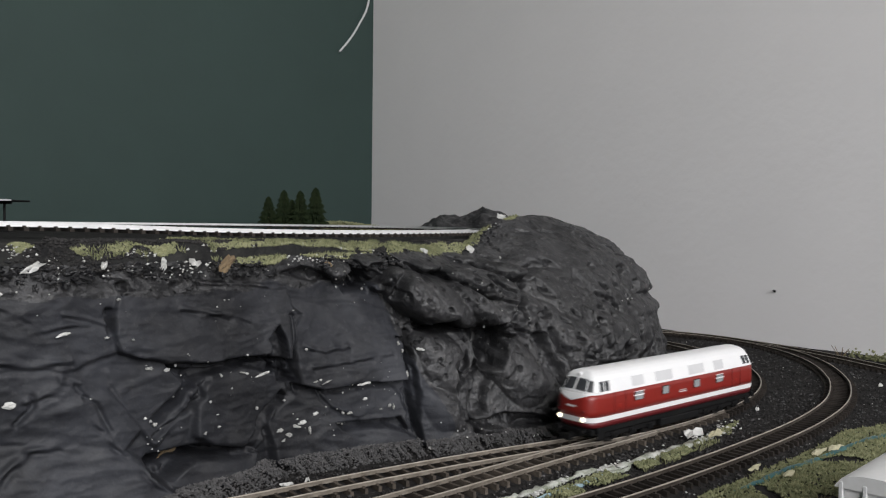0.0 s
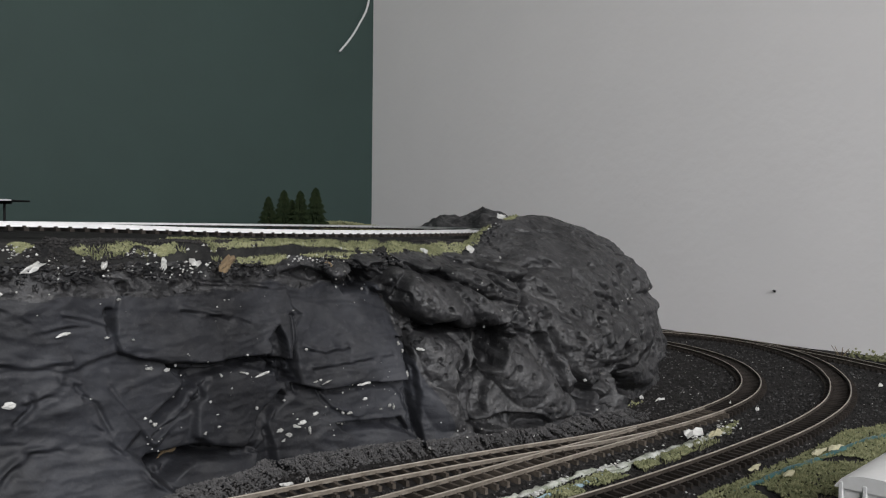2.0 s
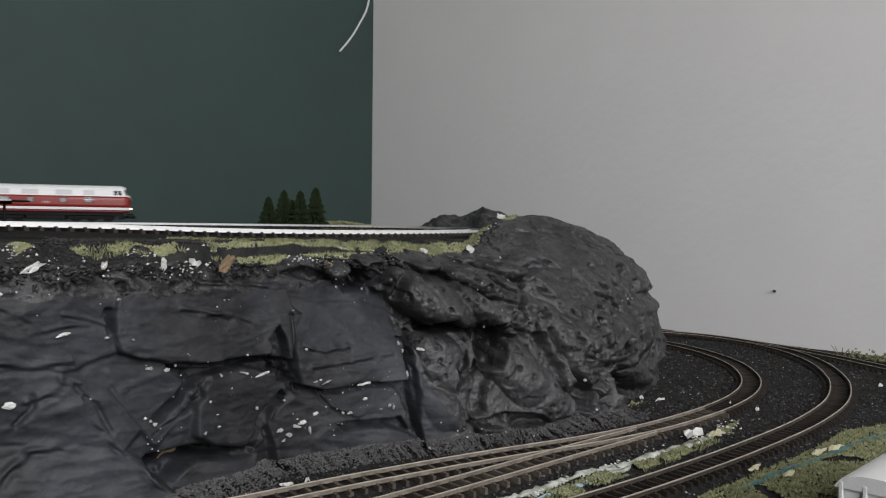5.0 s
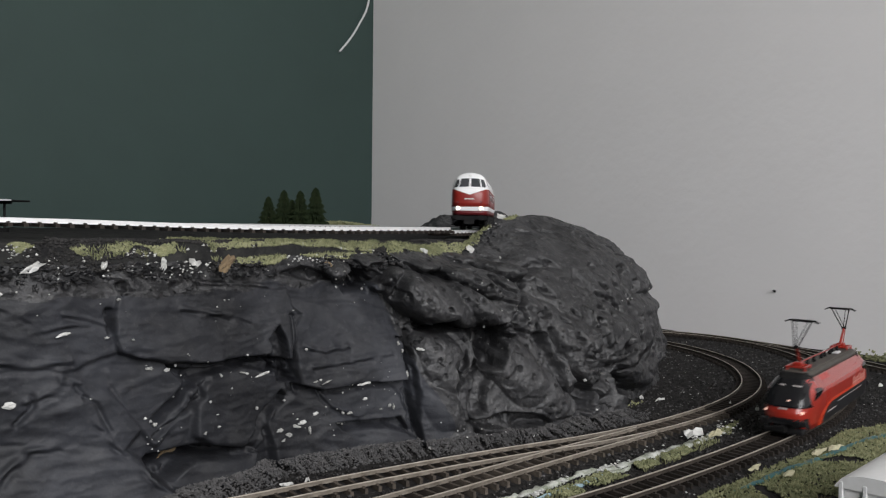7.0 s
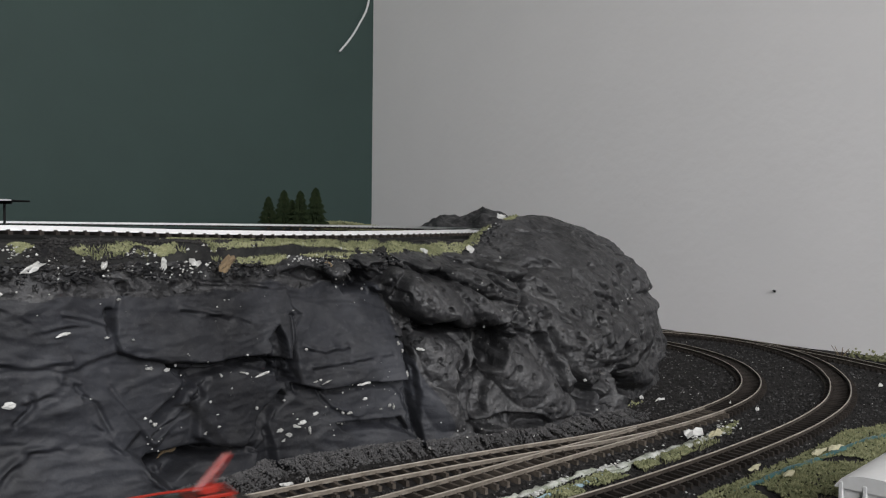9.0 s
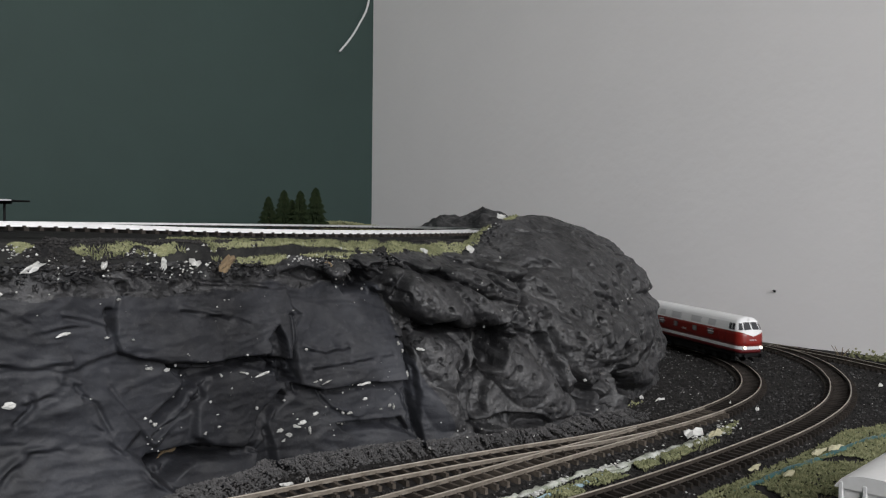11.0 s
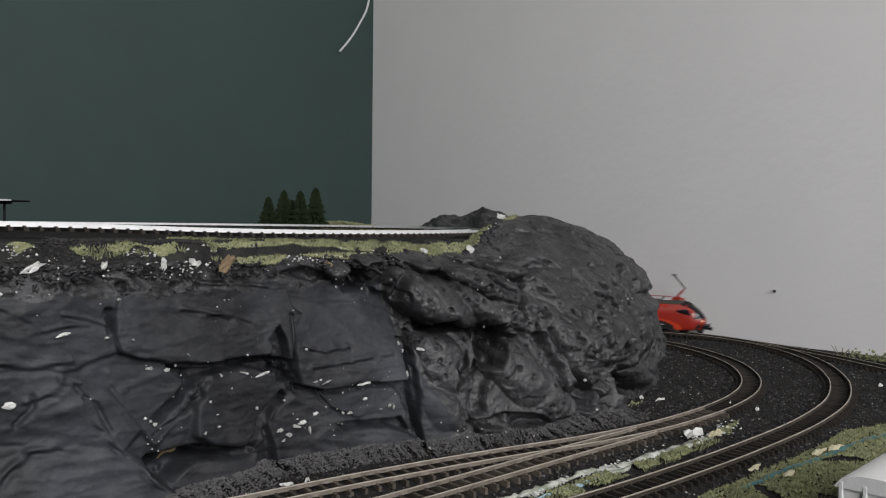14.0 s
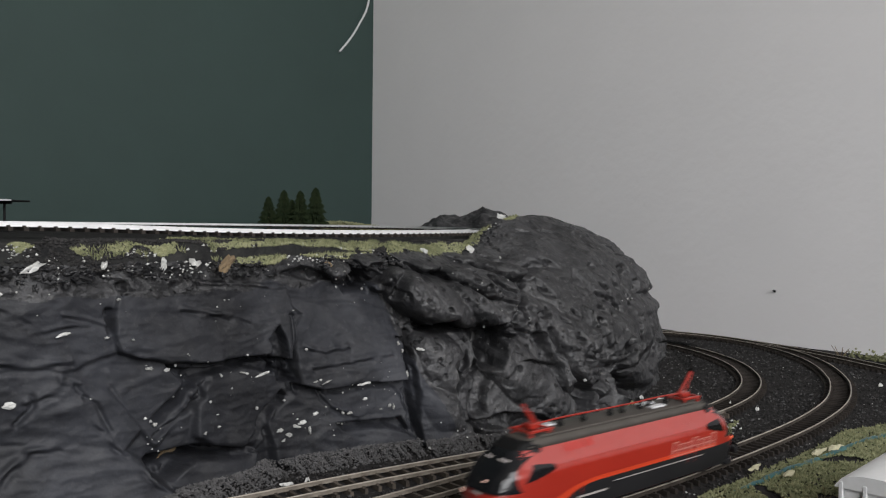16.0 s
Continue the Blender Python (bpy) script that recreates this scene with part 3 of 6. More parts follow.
def cliff():
    foot, lf = spline([(x, y, 0) for x, y in FOOT])
    top, lt = spline(TOP)
    n1, n2 = N_U + 1, N_V + 1
    P, OUT = np.zeros((n1, n2, 3)), np.zeros((n1, n2, 3))
    A, Z = np.zeros((n1, n2)), np.zeros((n1, n2))
    for i in range(n1):
        u = (CLIFF_S0 + (FOOT_RUN - CLIFF_S0) * i / N_U) / FOOT_RUN
        kf, kt = (float(np.interp(u, [0, 0.7, 1], [0, 0.7 * run_of, whole])) / whole * (n - 1) for run_of, whole, n in ((FOOT_RUN, lf, len(foot)), (TOP_RUN, lt, len(top))))
        f, t = foot[int(kf)], top[int(kt)]
        f = f + (foot[min(int(kf) + 1, len(foot) - 1)] - f) * (kf % 1)
        t = t + (top[min(int(kt) + 1, len(top) - 1)] - t) * (kt % 1)
        d = foot[min(int(kf) + 12, len(foot) - 1)] - foot[max(int(kf) - 12, 0)]
        d = d / np.linalg.norm(d)
        for j in range(n2):
            v = j / N_V
            p = cliff_profile(v, u)
            P[i, j] = (f[0] + (t[0] - f[0]) * p, f[1] + (t[1] - f[1]) * p, -0.012 + (t[2] + 0.012) * v)
        lean = 0.55 * smooth01(np.array((u - 0.55) / 0.1)) * np.linspace(0, 1, n2) ** 2
        OUT[i, :, 0], OUT[i, :, 1], OUT[i, :, 2] = d[1], -d[0], lean
        A[i, :], Z[i, :] = u * FOOT_RUN, P[i, :, 2]
    OUT /= np.linalg.norm(OUT, axis=2, keepdims=True)
    # a slow warp keeps the plates' edges ragged
    W = np.array([[noise.noise(Vector((a * 38, z * 38, 3.1))) for a, z in zip(ra, rz)] for ra, rz in zip(A, Z)])
    W2 = np.array([[noise.noise(Vector((a * 38, z * 38, 9.7))) for a, z in zip(ra, rz)] for ra, rz in zip(A, Z)])
    F = np.array([[noise.noise(Vector((a * 130, z * 130, 1.3))) for a, z in zip(ra, rz)] for ra, rz in zip(A, Z)])
    LUMP = np.array([[noise.noise(Vector(p) * 26) for p in row] for row in P])
    RIDGE = np.array([[noise.ridged_multi_fractal(Vector(p) * 34, 0.9, 2.1, 5, 1.0, 2.0) for p in row] for row in P])
    CREASE = np.array([[noise.ridged_multi_fractal(Vector((a * 9 + z * 6, z * 55 - a * 7, 5.0)), 0.9, 2.2, 4, 1.0, 2.0) for a, z in zip(ra, rz)] for ra, rz in zip(A, Z)])
    CRUMPLE = np.array([[noise.ridged_multi_fractal(Vector((a * 40 + z * 18, z * 110, 2.0)), 0.9, 2.1, 3, 1.0, 2.0) - 1.0 for a, z in zip(ra, rz)] for ra, rz in zip(A, Z)])
    rough = smooth01((A - 0.77) / 0.05)
    rough = np.maximum(rough, smooth01((Z - 0.108) / 0.012))
    cloth = 1 - rough
    dome = smooth01((A - 0.895) / 0.03) * smooth01((Z - 0.050) / 0.03)
    dome *= 1 - 0.65 * smooth01((A - 0.975) / 0.03)
    flat = smooth01((A - 0.755) / 0.02) * (1 - smooth01((A - 0.885) / 0.02)) * (1 - smooth01((Z - 0.058) / 0.012))
    calm = (1 - 0.72 * dome) * (1 - 0.72 * flat)
    bend = 0.0016 + 0.0026 * rough
    Aw, Zw = A + bend * W + 0.0009 * F, Z + bend * W2 + 0.0009 * F
    plate = np.zeros(A.shape)
    H0 = 0.005 * LUMP * (1 - 0.6 * flat)
    H = H0.copy()
    for out, edge, poly in SLABS:
        near = (A > poly[:, 0].min() - 0.03) & (A < poly[:, 0].max() + 0.03)
        d = np.full(A.shape, 9.0)
        for p, q in zip(poly, np.roll(poly, -1, axis=0)):
            d = np.where(near, np.minimum(d, seg_dist(Aw, Zw, p, q)), d)
        sd = np.where(inside(Aw, Zw, poly), d, -d)
        k = smooth01((sd + 0.0028) / (0.75 * edge) + 0.5)
        lo, hi = poly[:, 1].min(), poly[:, 1].max()
        H = np.maximum(H, H0 + out * k * np.clip(1.12 - 0.8 * (Z - lo) / (hi - lo), 0.25, 1.1))
        plate = np.maximum(plate, k)
    sink = smooth01((A - 0.76) / 0.03) * (1 - smooth01((A - 0.90) / 0.03)) * smooth01((Z - 0.060) / 0.02)
    H -= 0.007 * sink
    for a, z, wide, tall, out, lean in BOULDERS:
        c, n = math.cos(radians(lean)), math.sin(radians(lean))
        da, dz = Aw - a + 0.003 * W2, Zw - z + 0.003 * W
        p, q = (da * c - dz * n) / (1.12 * wide), (da * n + dz * c) / (1.12 * tall)
        r2 = np.abs(p) ** 2.4 + np.abs(q) ** 2.4
        lump = np.where(r2 < 1, np.sqrt(np.clip(1 - r2, 0, 1)), 0.0)
        H = np.maximum(H, H0 - 0.007 * sink + (out + 0.003 + 0.005 * sink) * lump)
    H += cloth * (0.0016 * np.clip(CREASE - 1.05, 0, 1.3) * smooth01((W2 + 0.25) / 0.5) + 0.0007 * CRUMPLE) + rough * (1 - dome) * (1 - flat) * 0.0007 * (CREASE - 1.0)
    H += (0.07 + 0.60 * rough) * (1 - 0.4 * plate) * calm * 0.0066 * (RIDGE - 1.0) + 0.0006 * F * (0.25 + rough)
    FINE = np.array([[noise.ridged_multi_fractal(Vector(p) * 95, 0.8, 2.1, 3, 1.0, 2.0) for p in row] for row in P])
    H += (0.05 + 0.60 * rough) * (1 - 0.55 * dome) * (1 - 0.5 * flat) * 0.0017 * (FINE - 1.0)
    VOR = np.array([[noise.voronoi(Vector(p) * 62)[0][0] for p in row] for row in P])
    H += rough * (1 - 0.7 * dome) * (1 - 0.7 * flat) * 0.0024 * (0.45 - np.clip(VOR, 0, 0.9))
    HOLE = np.array([[noise.voronoi(Vector(p) * 125 + Vector((2, 5, 1)))[0][0] for p in row] for row in P])
    FEW = np.array([[noise.noise(Vector(p) * 22 + Vector((4, 4, 4))) for p in row] for row in P])
    H -= 0.0045 * rough * smooth01((0.30 - HOLE) / 0.12) * smooth01((FEW - 0.12) / 0.12)
    PIT = np.array([[noise.noise(Vector(p) * 75 + Vector((7, 3, 1))) for p in row] for row in P])
    H -= 0.007 * rough * (1 - 0.6 * dome) * (1 - 0.8 * flat) * smooth01((PIT - 0.31) / 0.10)
    Ar, Zr = Aw + 0.0016 * F + 0.0012 * W, Zw - 0.0016 * F
    for depth, edge, poly in HOLLOWS:
        d = np.full(A.shape, 9.0)
        for p, q in zip(poly, np.roll(poly, -1, axis=0)):
            d = np.minimum(d, seg_dist(Ar, Zr, p, q))
        k = smooth01(np.where(inside(Ar, Zr, poly), d, -d) / (0.55 * edge) + 0.2)
        H -= k * (depth + 0.0045 * (RIDGE - 1.1))
    for out, width, line in WRINKLES:
        d, e = np.full(A.shape, 9.0), np.full(A.shape, 9.0)
        for p, q in zip(line, line[1:]):
            d = np.minimum(d, seg_dist(Ar, Zr, p, q))
            e = np.minimum(e, seg_dist(Ar, Zr + 1.3 * width, p, q))
        H += 0.6 * out * np.clip(0.8 + 1.3 * F, 0.0, 1.6) * (np.exp(-(d / width) ** 2) - np.exp(-(e / width) ** 2))
    for a, z, r, depth in PITS:
        H -= depth * np.exp(-(((Aw - a) ** 2 + (Zw - z) ** 2) / r**2) ** 1.5)
    for depth, width, line in CRACKS:
        d = np.full(A.shape, 9.0)
        for p, q in zip(line, line[1:]):
            d = np.minimum(d, seg_dist(Aw, Zw, p, q))
        H -= depth * np.clip(0.75 + 0.9 * W, 0.2, 1.3) * np.exp(-(d / (0.42 * width)) ** 2)
    T = np.linspace(0, 1, n2)[None, :]
    H *= np.minimum(1, T * 9 + 0.25) * np.minimum(1, (1 - T) * 9 + 0.15)
    P += OUT * H[:, :, None]
    faces = []
    for i in range(N_U):
        for j in range(N_V):
            a = i * n2 + j
            faces.append((a, a + n2, a + n2 + 1, a + 1))
    me = bpy.data.meshes.new("rock_face")
    me.from_pydata([tuple(p) for p in P.reshape(-1, 3)], [], faces)
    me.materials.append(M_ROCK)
    me.materials.append(M_CLOTH)
    AW = (A + 0.012 * W).reshape(-1)
    for p in me.polygons:
        p.use_smooth = True
        k = p.vertices[0]
        p.material_index = int(AW[k] < 0.785 and Z.reshape(-1)[k] < 0.107 + 0.006 * W.reshape(-1)[k])
    ob = new("rock_face", me)
    tagged(ob, "rugged black-painted plaster cliff of a model mountain", "cliff", kind="structure")
    return P, A, Z


CLIFF_P, CLIFF_A, CLIFF_Z = cliff()


def plateau_z(p, edge_z, d):
    """Height of the upper ground, d metres in from the cliff's edge."""
    bed = 0.0
    k = float(LINE_U_NEAR(p.x, p.y))
    bed = smooth01(np.array((0.030 + 0.020 * float(smooth01(np.array((-0.03 - p.x) / 0.10))) - k) / 0.014))
    z = edge_z + (0.1300 - edge_z) * min(1.0, d / 0.030)
    i = np.argmin(np.hypot(LINE_U.pts[:, 0] - p.x, LINE_U.pts[:, 1] - p.y))
    z = z + (LINE_U.pts[i, 2] - 0.0086 - z) * float(bed)
    return z + 0.0014 * noise.noise(p * 30) + 0.0008 * noise.noise(p * 90)


def LINE_U_NEAR(x, y):
    return np.hypot(LINE_U.pts[:, 0] - x, LINE_U.pts[:, 1] - y).min()


def plateau():
    top, lt = spline(TOP)
    back = [(-1.30, 0.10), (-1.30, 0.35), (-1.15, 0.60), (-0.90, 0.85), (-0.62, 1.10), (-0.35, 1.36), (-0.16, 1.50), (-0.04, 1.45), (0.03, 1.25), (-0.03, 1.15)]
    bk, lb = spline([(x, y, 0.128) for x, y in back])
    nu, nw = 300, 130
    pts, faces = [], []
    for i in range(nu + 1):
        u = i / nu
        t = Vector(top[int(u * (len(top) - 1))])
        b = Vector(bk[int(u * (len(bk) - 1))])
        for j in range(nw + 1):
            w = (j / nw) ** 2.2
            c = t.lerp(b, w)
            d = ((c - t).xy).length
            c.z = plateau_z(c, t.z, d) if j else t.z
            pts.append(tuple(c))
    for i in range(nu):
        for j in range(nw):
            a = i * (nw + 1) + j
            faces.append((a, a + nw + 1, a + nw + 2, a + 1))
    me = bpy.data.meshes.new("plateau")
    me.from_pydata(pts, [], faces)
    me.materials.append(M_PLATEAU)
    for p in me.polygons:
        p.use_smooth = True
    return tagged(new("plateau", me), "dark scattered ground on top of the model mountain", "ground", kind="structure")


plateau()


# ---- tracks ----
GAUGE, RAIL_W, RAIL_H, PITCH = 0.0171, 0.0011, 0.0026, 0.0078


WEB = [(-0.0008, 0), (0.0008, 0), (0.0008, 0.0004), (0.0004, 0.0007), (0.0004, 0.0021), (-0.0004, 0.0021), (-0.0004, 0.0007), (-0.0008, 0.0004)]
HEAD = [(-0.00048, 0.0021), (0.00048, 0.0021), (0.0005, 0.0024), (0.0004, 0.0026), (-0.0004, 0.0026), (-0.0005, 0.0024)]


def rail_mesh(prof, line, s0, s1, off):
    """A rail's profile swept along the line."""
    rings = []
    n = max(2, int((s1 - s0) / 0.008))
    for i in range(n + 1):
        s = s0 + (s1 - s0) * i / n
        p, d = line.at(s), line.along(s)
        side = Vector((-d.y, d.x, 0)).normalized()
        rings.append([p + side * (off + a) + Vector((0, 0, h - RAIL_H)) for a, h in prof])
    return loft(bmesh.new(), rings)


def sleeper_mesh(half=0.0138, deep=0.0036):
    bm = bmesh.new()
    loft(bm, [[(-0.0012, -half, -deep), (0.0012, -half, -deep), (0.0012, half, -deep), (-0.0012, half, -deep)],
              [(-0.0010, -half + 0.0003, 0), (0.0010, -half + 0.0003, 0), (0.0010, half - 0.0003, 0), (-0.0010, half - 0.0003, 0)]])
    for y in (-GAUGE / 2, GAUGE / 2):
        for sgn in (-1, 1):
            box(bm, -0.0008, 0.0008, y + sgn * 0.0016 - 0.0005, y + sgn * 0.0016 + 0.0005, 0, 0.0007)
    return bm


def track(name, line, s0, s1, seen0, seen1, label, rail_mat, sleeper_mat, pitch=PITCH):
    """Rails over s0..s1; sleepers of the stretch seen0..seen1 are parts, the others one part."""
    tr = thing(name, label, "track", "model railway tracks")
    for off in (-GAUGE / 2, GAUGE / 2):
        web = part("rail", rail_mesh(WEB, line, s0, s1, off), {M_RAIL: M_RAIL_TAN if sleeper_mat is M_SLEEPER_DIRTY else M_RAIL_WEB}.get(rail_mat, rail_mat), tr)
        part("rail_head", rail_mesh(HEAD, line, s0, s1, off), rail_mat, web, "worn shiny rail head")
    me = None
    rest = bmesh.new()
    k, s = 0, s0 + 0.003
    rng = random.Random(len(name) * 7 + int(s0 * 100))
    while s < s1:
        p, d = line.at(s), line.along(s)
        m = Matrix.Translation((p.x, p.y, p.z - RAIL_H)) @ Matrix.Rotation(math.atan2(d.y, d.x) + rng.uniform(-0.02, 0.02), 4, "Z")
        if seen0 <= s <= seen1 and k < 300:
            if me is None:
                ob = part("sleeper", sleeper_mesh(deep=0.0020 if rail_mat is M_RAIL_UP else 0.0036), sleeper_mat, tr)
                me = ob.data
            else:
                ob = new("sleeper", me)
                ob.parent = tr
            ob.matrix_local = m
            k += 1
        else:
            r = bmesh.ops.create_cube(rest, size=1.0, matrix=m @ Matrix.Translation((0, 0, -0.0011)) @ Matrix.Diagonal((0.0024, 0.03, 0.0022, 1)))
        s += pitch
    if rest.verts:
        ob = part("sleepers_beyond", rest, sleeper_mat, tr)
        ob["kind"] = "stuff"
    else:
        rest.free()
    return tr


TURNOUT_S = LINE_A.near(0.222, 0.668)
track("inner_track", LINE_A, 0.0, TURNOUT_S - 0.0006, 0.05, 1.35, "tightly curved model track with brown rails on dark sleepers", M_RAIL, M_SLEEPER)
track("turnout_track", LINE_A, TURNOUT_S, LINE_A.length, 0.05, 1.35, "weathered model turnout track with tan rails", M_RAIL, M_SLEEPER_DIRTY, 0.0092)
track("straight_track", LINE_A2, 0.06, LINE_A2.length - 0.01, 0.0, 1.0, "straight leg of the turnout with dull rails", M_RAIL, M_SLEEPER_DIRTY, 0.0092)
track("outer_track", LINE_B, 0.0, LINE_B.length, 0.02, 1.45, "outer curved model track on dark sleepers", M_RAIL, M_SLEEPER)
track("siding_track", LINE_C, 0.03, LINE_C.length - 0.01, 0.0, 1.0, "dark siding track along the grey wall", M_RAIL, M_SLEEPER)
HINGE_S = LINE_U.near(0.0, 0.69)
PANEL_END = HINGE_S + 0.62
track("upper_track", LINE_U, PANEL_END + 0.002 - LINE_U.length, HINGE_S - 0.001, 0.05, 1.25, "bright-railed curved track round the back of the plateau", M_RAIL_UP, M_SLEEPER)
track_panel = track("plateau_edge_track", LINE_U, HINGE_S, PANEL_END, HINGE_S, PANEL_END, "loose bright-railed track that sags along the plateau edge", M_RAIL_UP, M_SLEEPER)


# ---- scenery ----
def crumbs(name, spots, mat, label, category, sizes=(0.0008, 0.0018), flat=0.7, seed=1, parent=None):
    """Small irregular grains at the spots given, one object."""
    rng = random.Random(seed)
    pts, faces = [], []
    for p in spots:
        r = rng.uniform(*sizes)
        k = len(pts)
        turn = rng.uniform(0, 6.28)
        for i in range(4):
            a = turn + i * 1.571 + rng.uniform(-0.4, 0.4)
            q = r * rng.uniform(0.6, 1.25)
            pts.append((p[0] + q * math.cos(a), p[1] + q * math.sin(a), p[2] + r * rng.uniform(-0.25, 0.25)))
        pts.append((p[0] + r * rng.uniform(-0.4, 0.4), p[1] + r * rng.uniform(-0.4, 0.4), p[2] + flat * r * rng.uniform(0.6, 1.3)))
        pts.append((p[0], p[1], p[2] - flat * r))
        for i in range(4):
            j = (i + 1) % 4
            faces += [(k + i, k + j, k + 4), (k + j, k + i, k + 5)]
    me = bpy.data.meshes.new(name)
    me.from_pydata(pts, [], faces)
    me.materials.append(mat)
    ob = new(name, me)
    if parent:
        ob.parent = parent
    return tagged(ob, label, category, kind="stuff")


def blades(name, spots, mat, label, category, sizes=(0.002, 0.0045), seed=1):
    """Short fibres standing at the spots given, one object."""
    rng = random.Random(seed)
    pts, faces = [], []
    for p in spots:
        hgt, w, a = rng.uniform(*sizes), rng.uniform(0.0002, 0.00045), rng.uniform(0, 6.28)
        lx, ly = rng.uniform(-0.6, 0.6) * hgt, rng.uniform(-0.6, 0.6) * hgt
        c, s = math.cos(a) * w, math.sin(a) * w
        k = len(pts)
        pts += [(p[0] - c, p[1] - s, p[2] - 0.0006), (p[0] + c, p[1] + s, p[2] - 0.0006), (p[0] + lx * 0.4 + s, p[1] + ly * 0.4 - c, p[2] + hgt * 0.55), (p[0] + lx, p[1] + ly, p[2] + hgt)]
        faces += [(k, k + 1, k + 2), (k, k + 2, k + 3), (k + 1, k + 3, k + 2), (k, k + 3, k + 1)]
    me = bpy.data.meshes.new(name)
    me.from_pydata(pts, [], faces)
    me.materials.append(mat)
    return tagged(new(name, me), label, category, kind="stuff")


def flake(name, at, size, turn, mat, label, category, seed, group="", lift=0.0015, up=(0, 0, 1)):
    """A torn, crumpled scrap with an uneven rim."""
    rng = random.Random(seed)
    n = 13
    rim = []
    for i in range(n):
        a = 6.283 * i / n
        r = rng.uniform(0.62, 1.15)
        rim.append(Vector((size[0] * r * math.cos(a), size[1] * r * math.sin(a), lift * rng.uniform(-0.6, 1.2))))
    inner = [v * 0.5 + Vector((0, 0, lift * rng.uniform(0.2, 1.5))) for v in rim]
    bm = bmesh.new()
    m = Matrix.Translation(at) @ Vector(up).to_track_quat("Z", "Y").to_matrix().to_4x4() @ Matrix.Rotation(turn, 4, "Z")
    lay = []
    for d in (0.0, -0.0007):
        ro = [bm.verts.new(m @ (v + Vector((0, 0, d)))) for v in rim]
        ri = [bm.verts.new(m @ (v + Vector((0, 0, d)))) for v in inner]
        c = bm.verts.new(m @ Vector((0, 0, lift + d)))
        for i in range(n):
            j = (i + 1) % n
            bm.faces.new((ro[i], ro[j], ri[j], ri[i]))
            bm.faces.new((ri[i], ri[j], c))
        lay.append(ro)
    for i in range(n):
        j = (i + 1) % n
        bm.faces.new((lay[0][j], lay[0][i], lay[1][i], lay[1][j]))
    bmesh.ops.recalc_face_normals(bm, faces=bm.faces[:])
    return tagged(part(name, bm, mat), label, category, group)


def ribbon(name, line, width, mat, label, category, seed=3, z=0.0015, rough=0.0012):
    """A crumpled strip laid along points on the ground."""
    pts, L = spline([(x, y, 0) for x, y in line])
    rng = random.Random(seed)
    n, k = max(8, int(L / 0.004)), 5
    lay = [[], []]
    for i in range(n + 1):
        p = Vector(pts[int(i / n * (len(pts) - 1))])
        q = Vector(pts[min(int(i / n * (len(pts) - 1)) + 3, len(pts) - 1)]) - Vector(pts[max(int(i / n * (len(pts) - 1)) - 3, 0)])
        side = Vector((-q.y, q.x, 0)).normalized()
        w = width * (0.65 + 0.5 * noise.noise(p * 60 + Vector((seed, 0, 0)))) * min(1, 6 * i / n + 0.2) * min(1, 6 * (n - i) / n + 0.2)
        for j in range(k + 1):
            s = 2 * j / k - 1
            c = p + side * (w * s + 0.0012 * noise.noise(p * 160))
            hgt = ground_z(c.x, c.y) + z + rough * noise.noise(c * 210 + Vector((0, 0, seed))) + 0.0012 * (1 - s * s)
            lay[0].append((c.x, c.y, hgt))
            lay[1].append((c.x, c.y, hgt - 0.0009))
    bm = bmesh.new()
    V = [[bm.verts.new(p) for p in row] for row in lay]
    for g, flip in ((V[0], False), (V[1], True)):
        for i in range(n):
            for j in range(k):
                f = (g[i * (k + 1) + j], g[(i + 1) * (k + 1) + j], g[(i + 1) * (k + 1) + j + 1], g[i * (k + 1) + j + 1])
                bm.faces.new(f[::-1] if flip else f)
    rim = [i * (k + 1) for i in range(n)] + [n * (k + 1) + j for j in range(k)] + [i * (k + 1) + k for i in range(n, 0, -1)] + [j for j in range(k, 0, -1)]
    for a, b in zip(rim, rim[1:] + rim[:1]):
        bm.faces.new((V[0][a], V[0][b], V[1][b], V[1][a]))
    bmesh.ops.recalc_face_normals(bm, faces=bm.faces[:])
    return tagged(part(name, bm, mat, smooth=True), label, category)


def in_poly(x, y, poly):
    hit = False
    for (x0, y0), (x1, y1) in zip(poly, poly[1:] + poly[:1]):
        if (y0 > y) != (y1 > y) and x < x0 + (y - y0) * (x1 - x0) / (y1 - y0):
            hit = not hit
    return hit


def spots_in(poly, n, seed, patchy=0.0, scale=40.0):
    rng = random.Random(seed)
    xs, ys = [p[0] for p in poly], [p[1] for p in poly]
    out = []
    for _ in range(n * 6):
        if len(out) >= n:
            break
        x, y = rng.uniform(min(xs), max(xs)), rng.uniform(min(ys), max(ys))
        if in_poly(x, y, poly) and (not patchy or noise.noise(Vector((x * scale, y * scale, seed))) > patchy - 0.5):
            out.append((x, y))
    return out


LINES_LOW = [LINE_A.pts, LINE_A2.pts, LINE_B.pts, LINE_C.pts]


def clear_of_track(x, y, gap):
    return all(np.hypot(p[:, 0] - x, p[:, 1] - y).min() > gap for p in LINES_LOW)


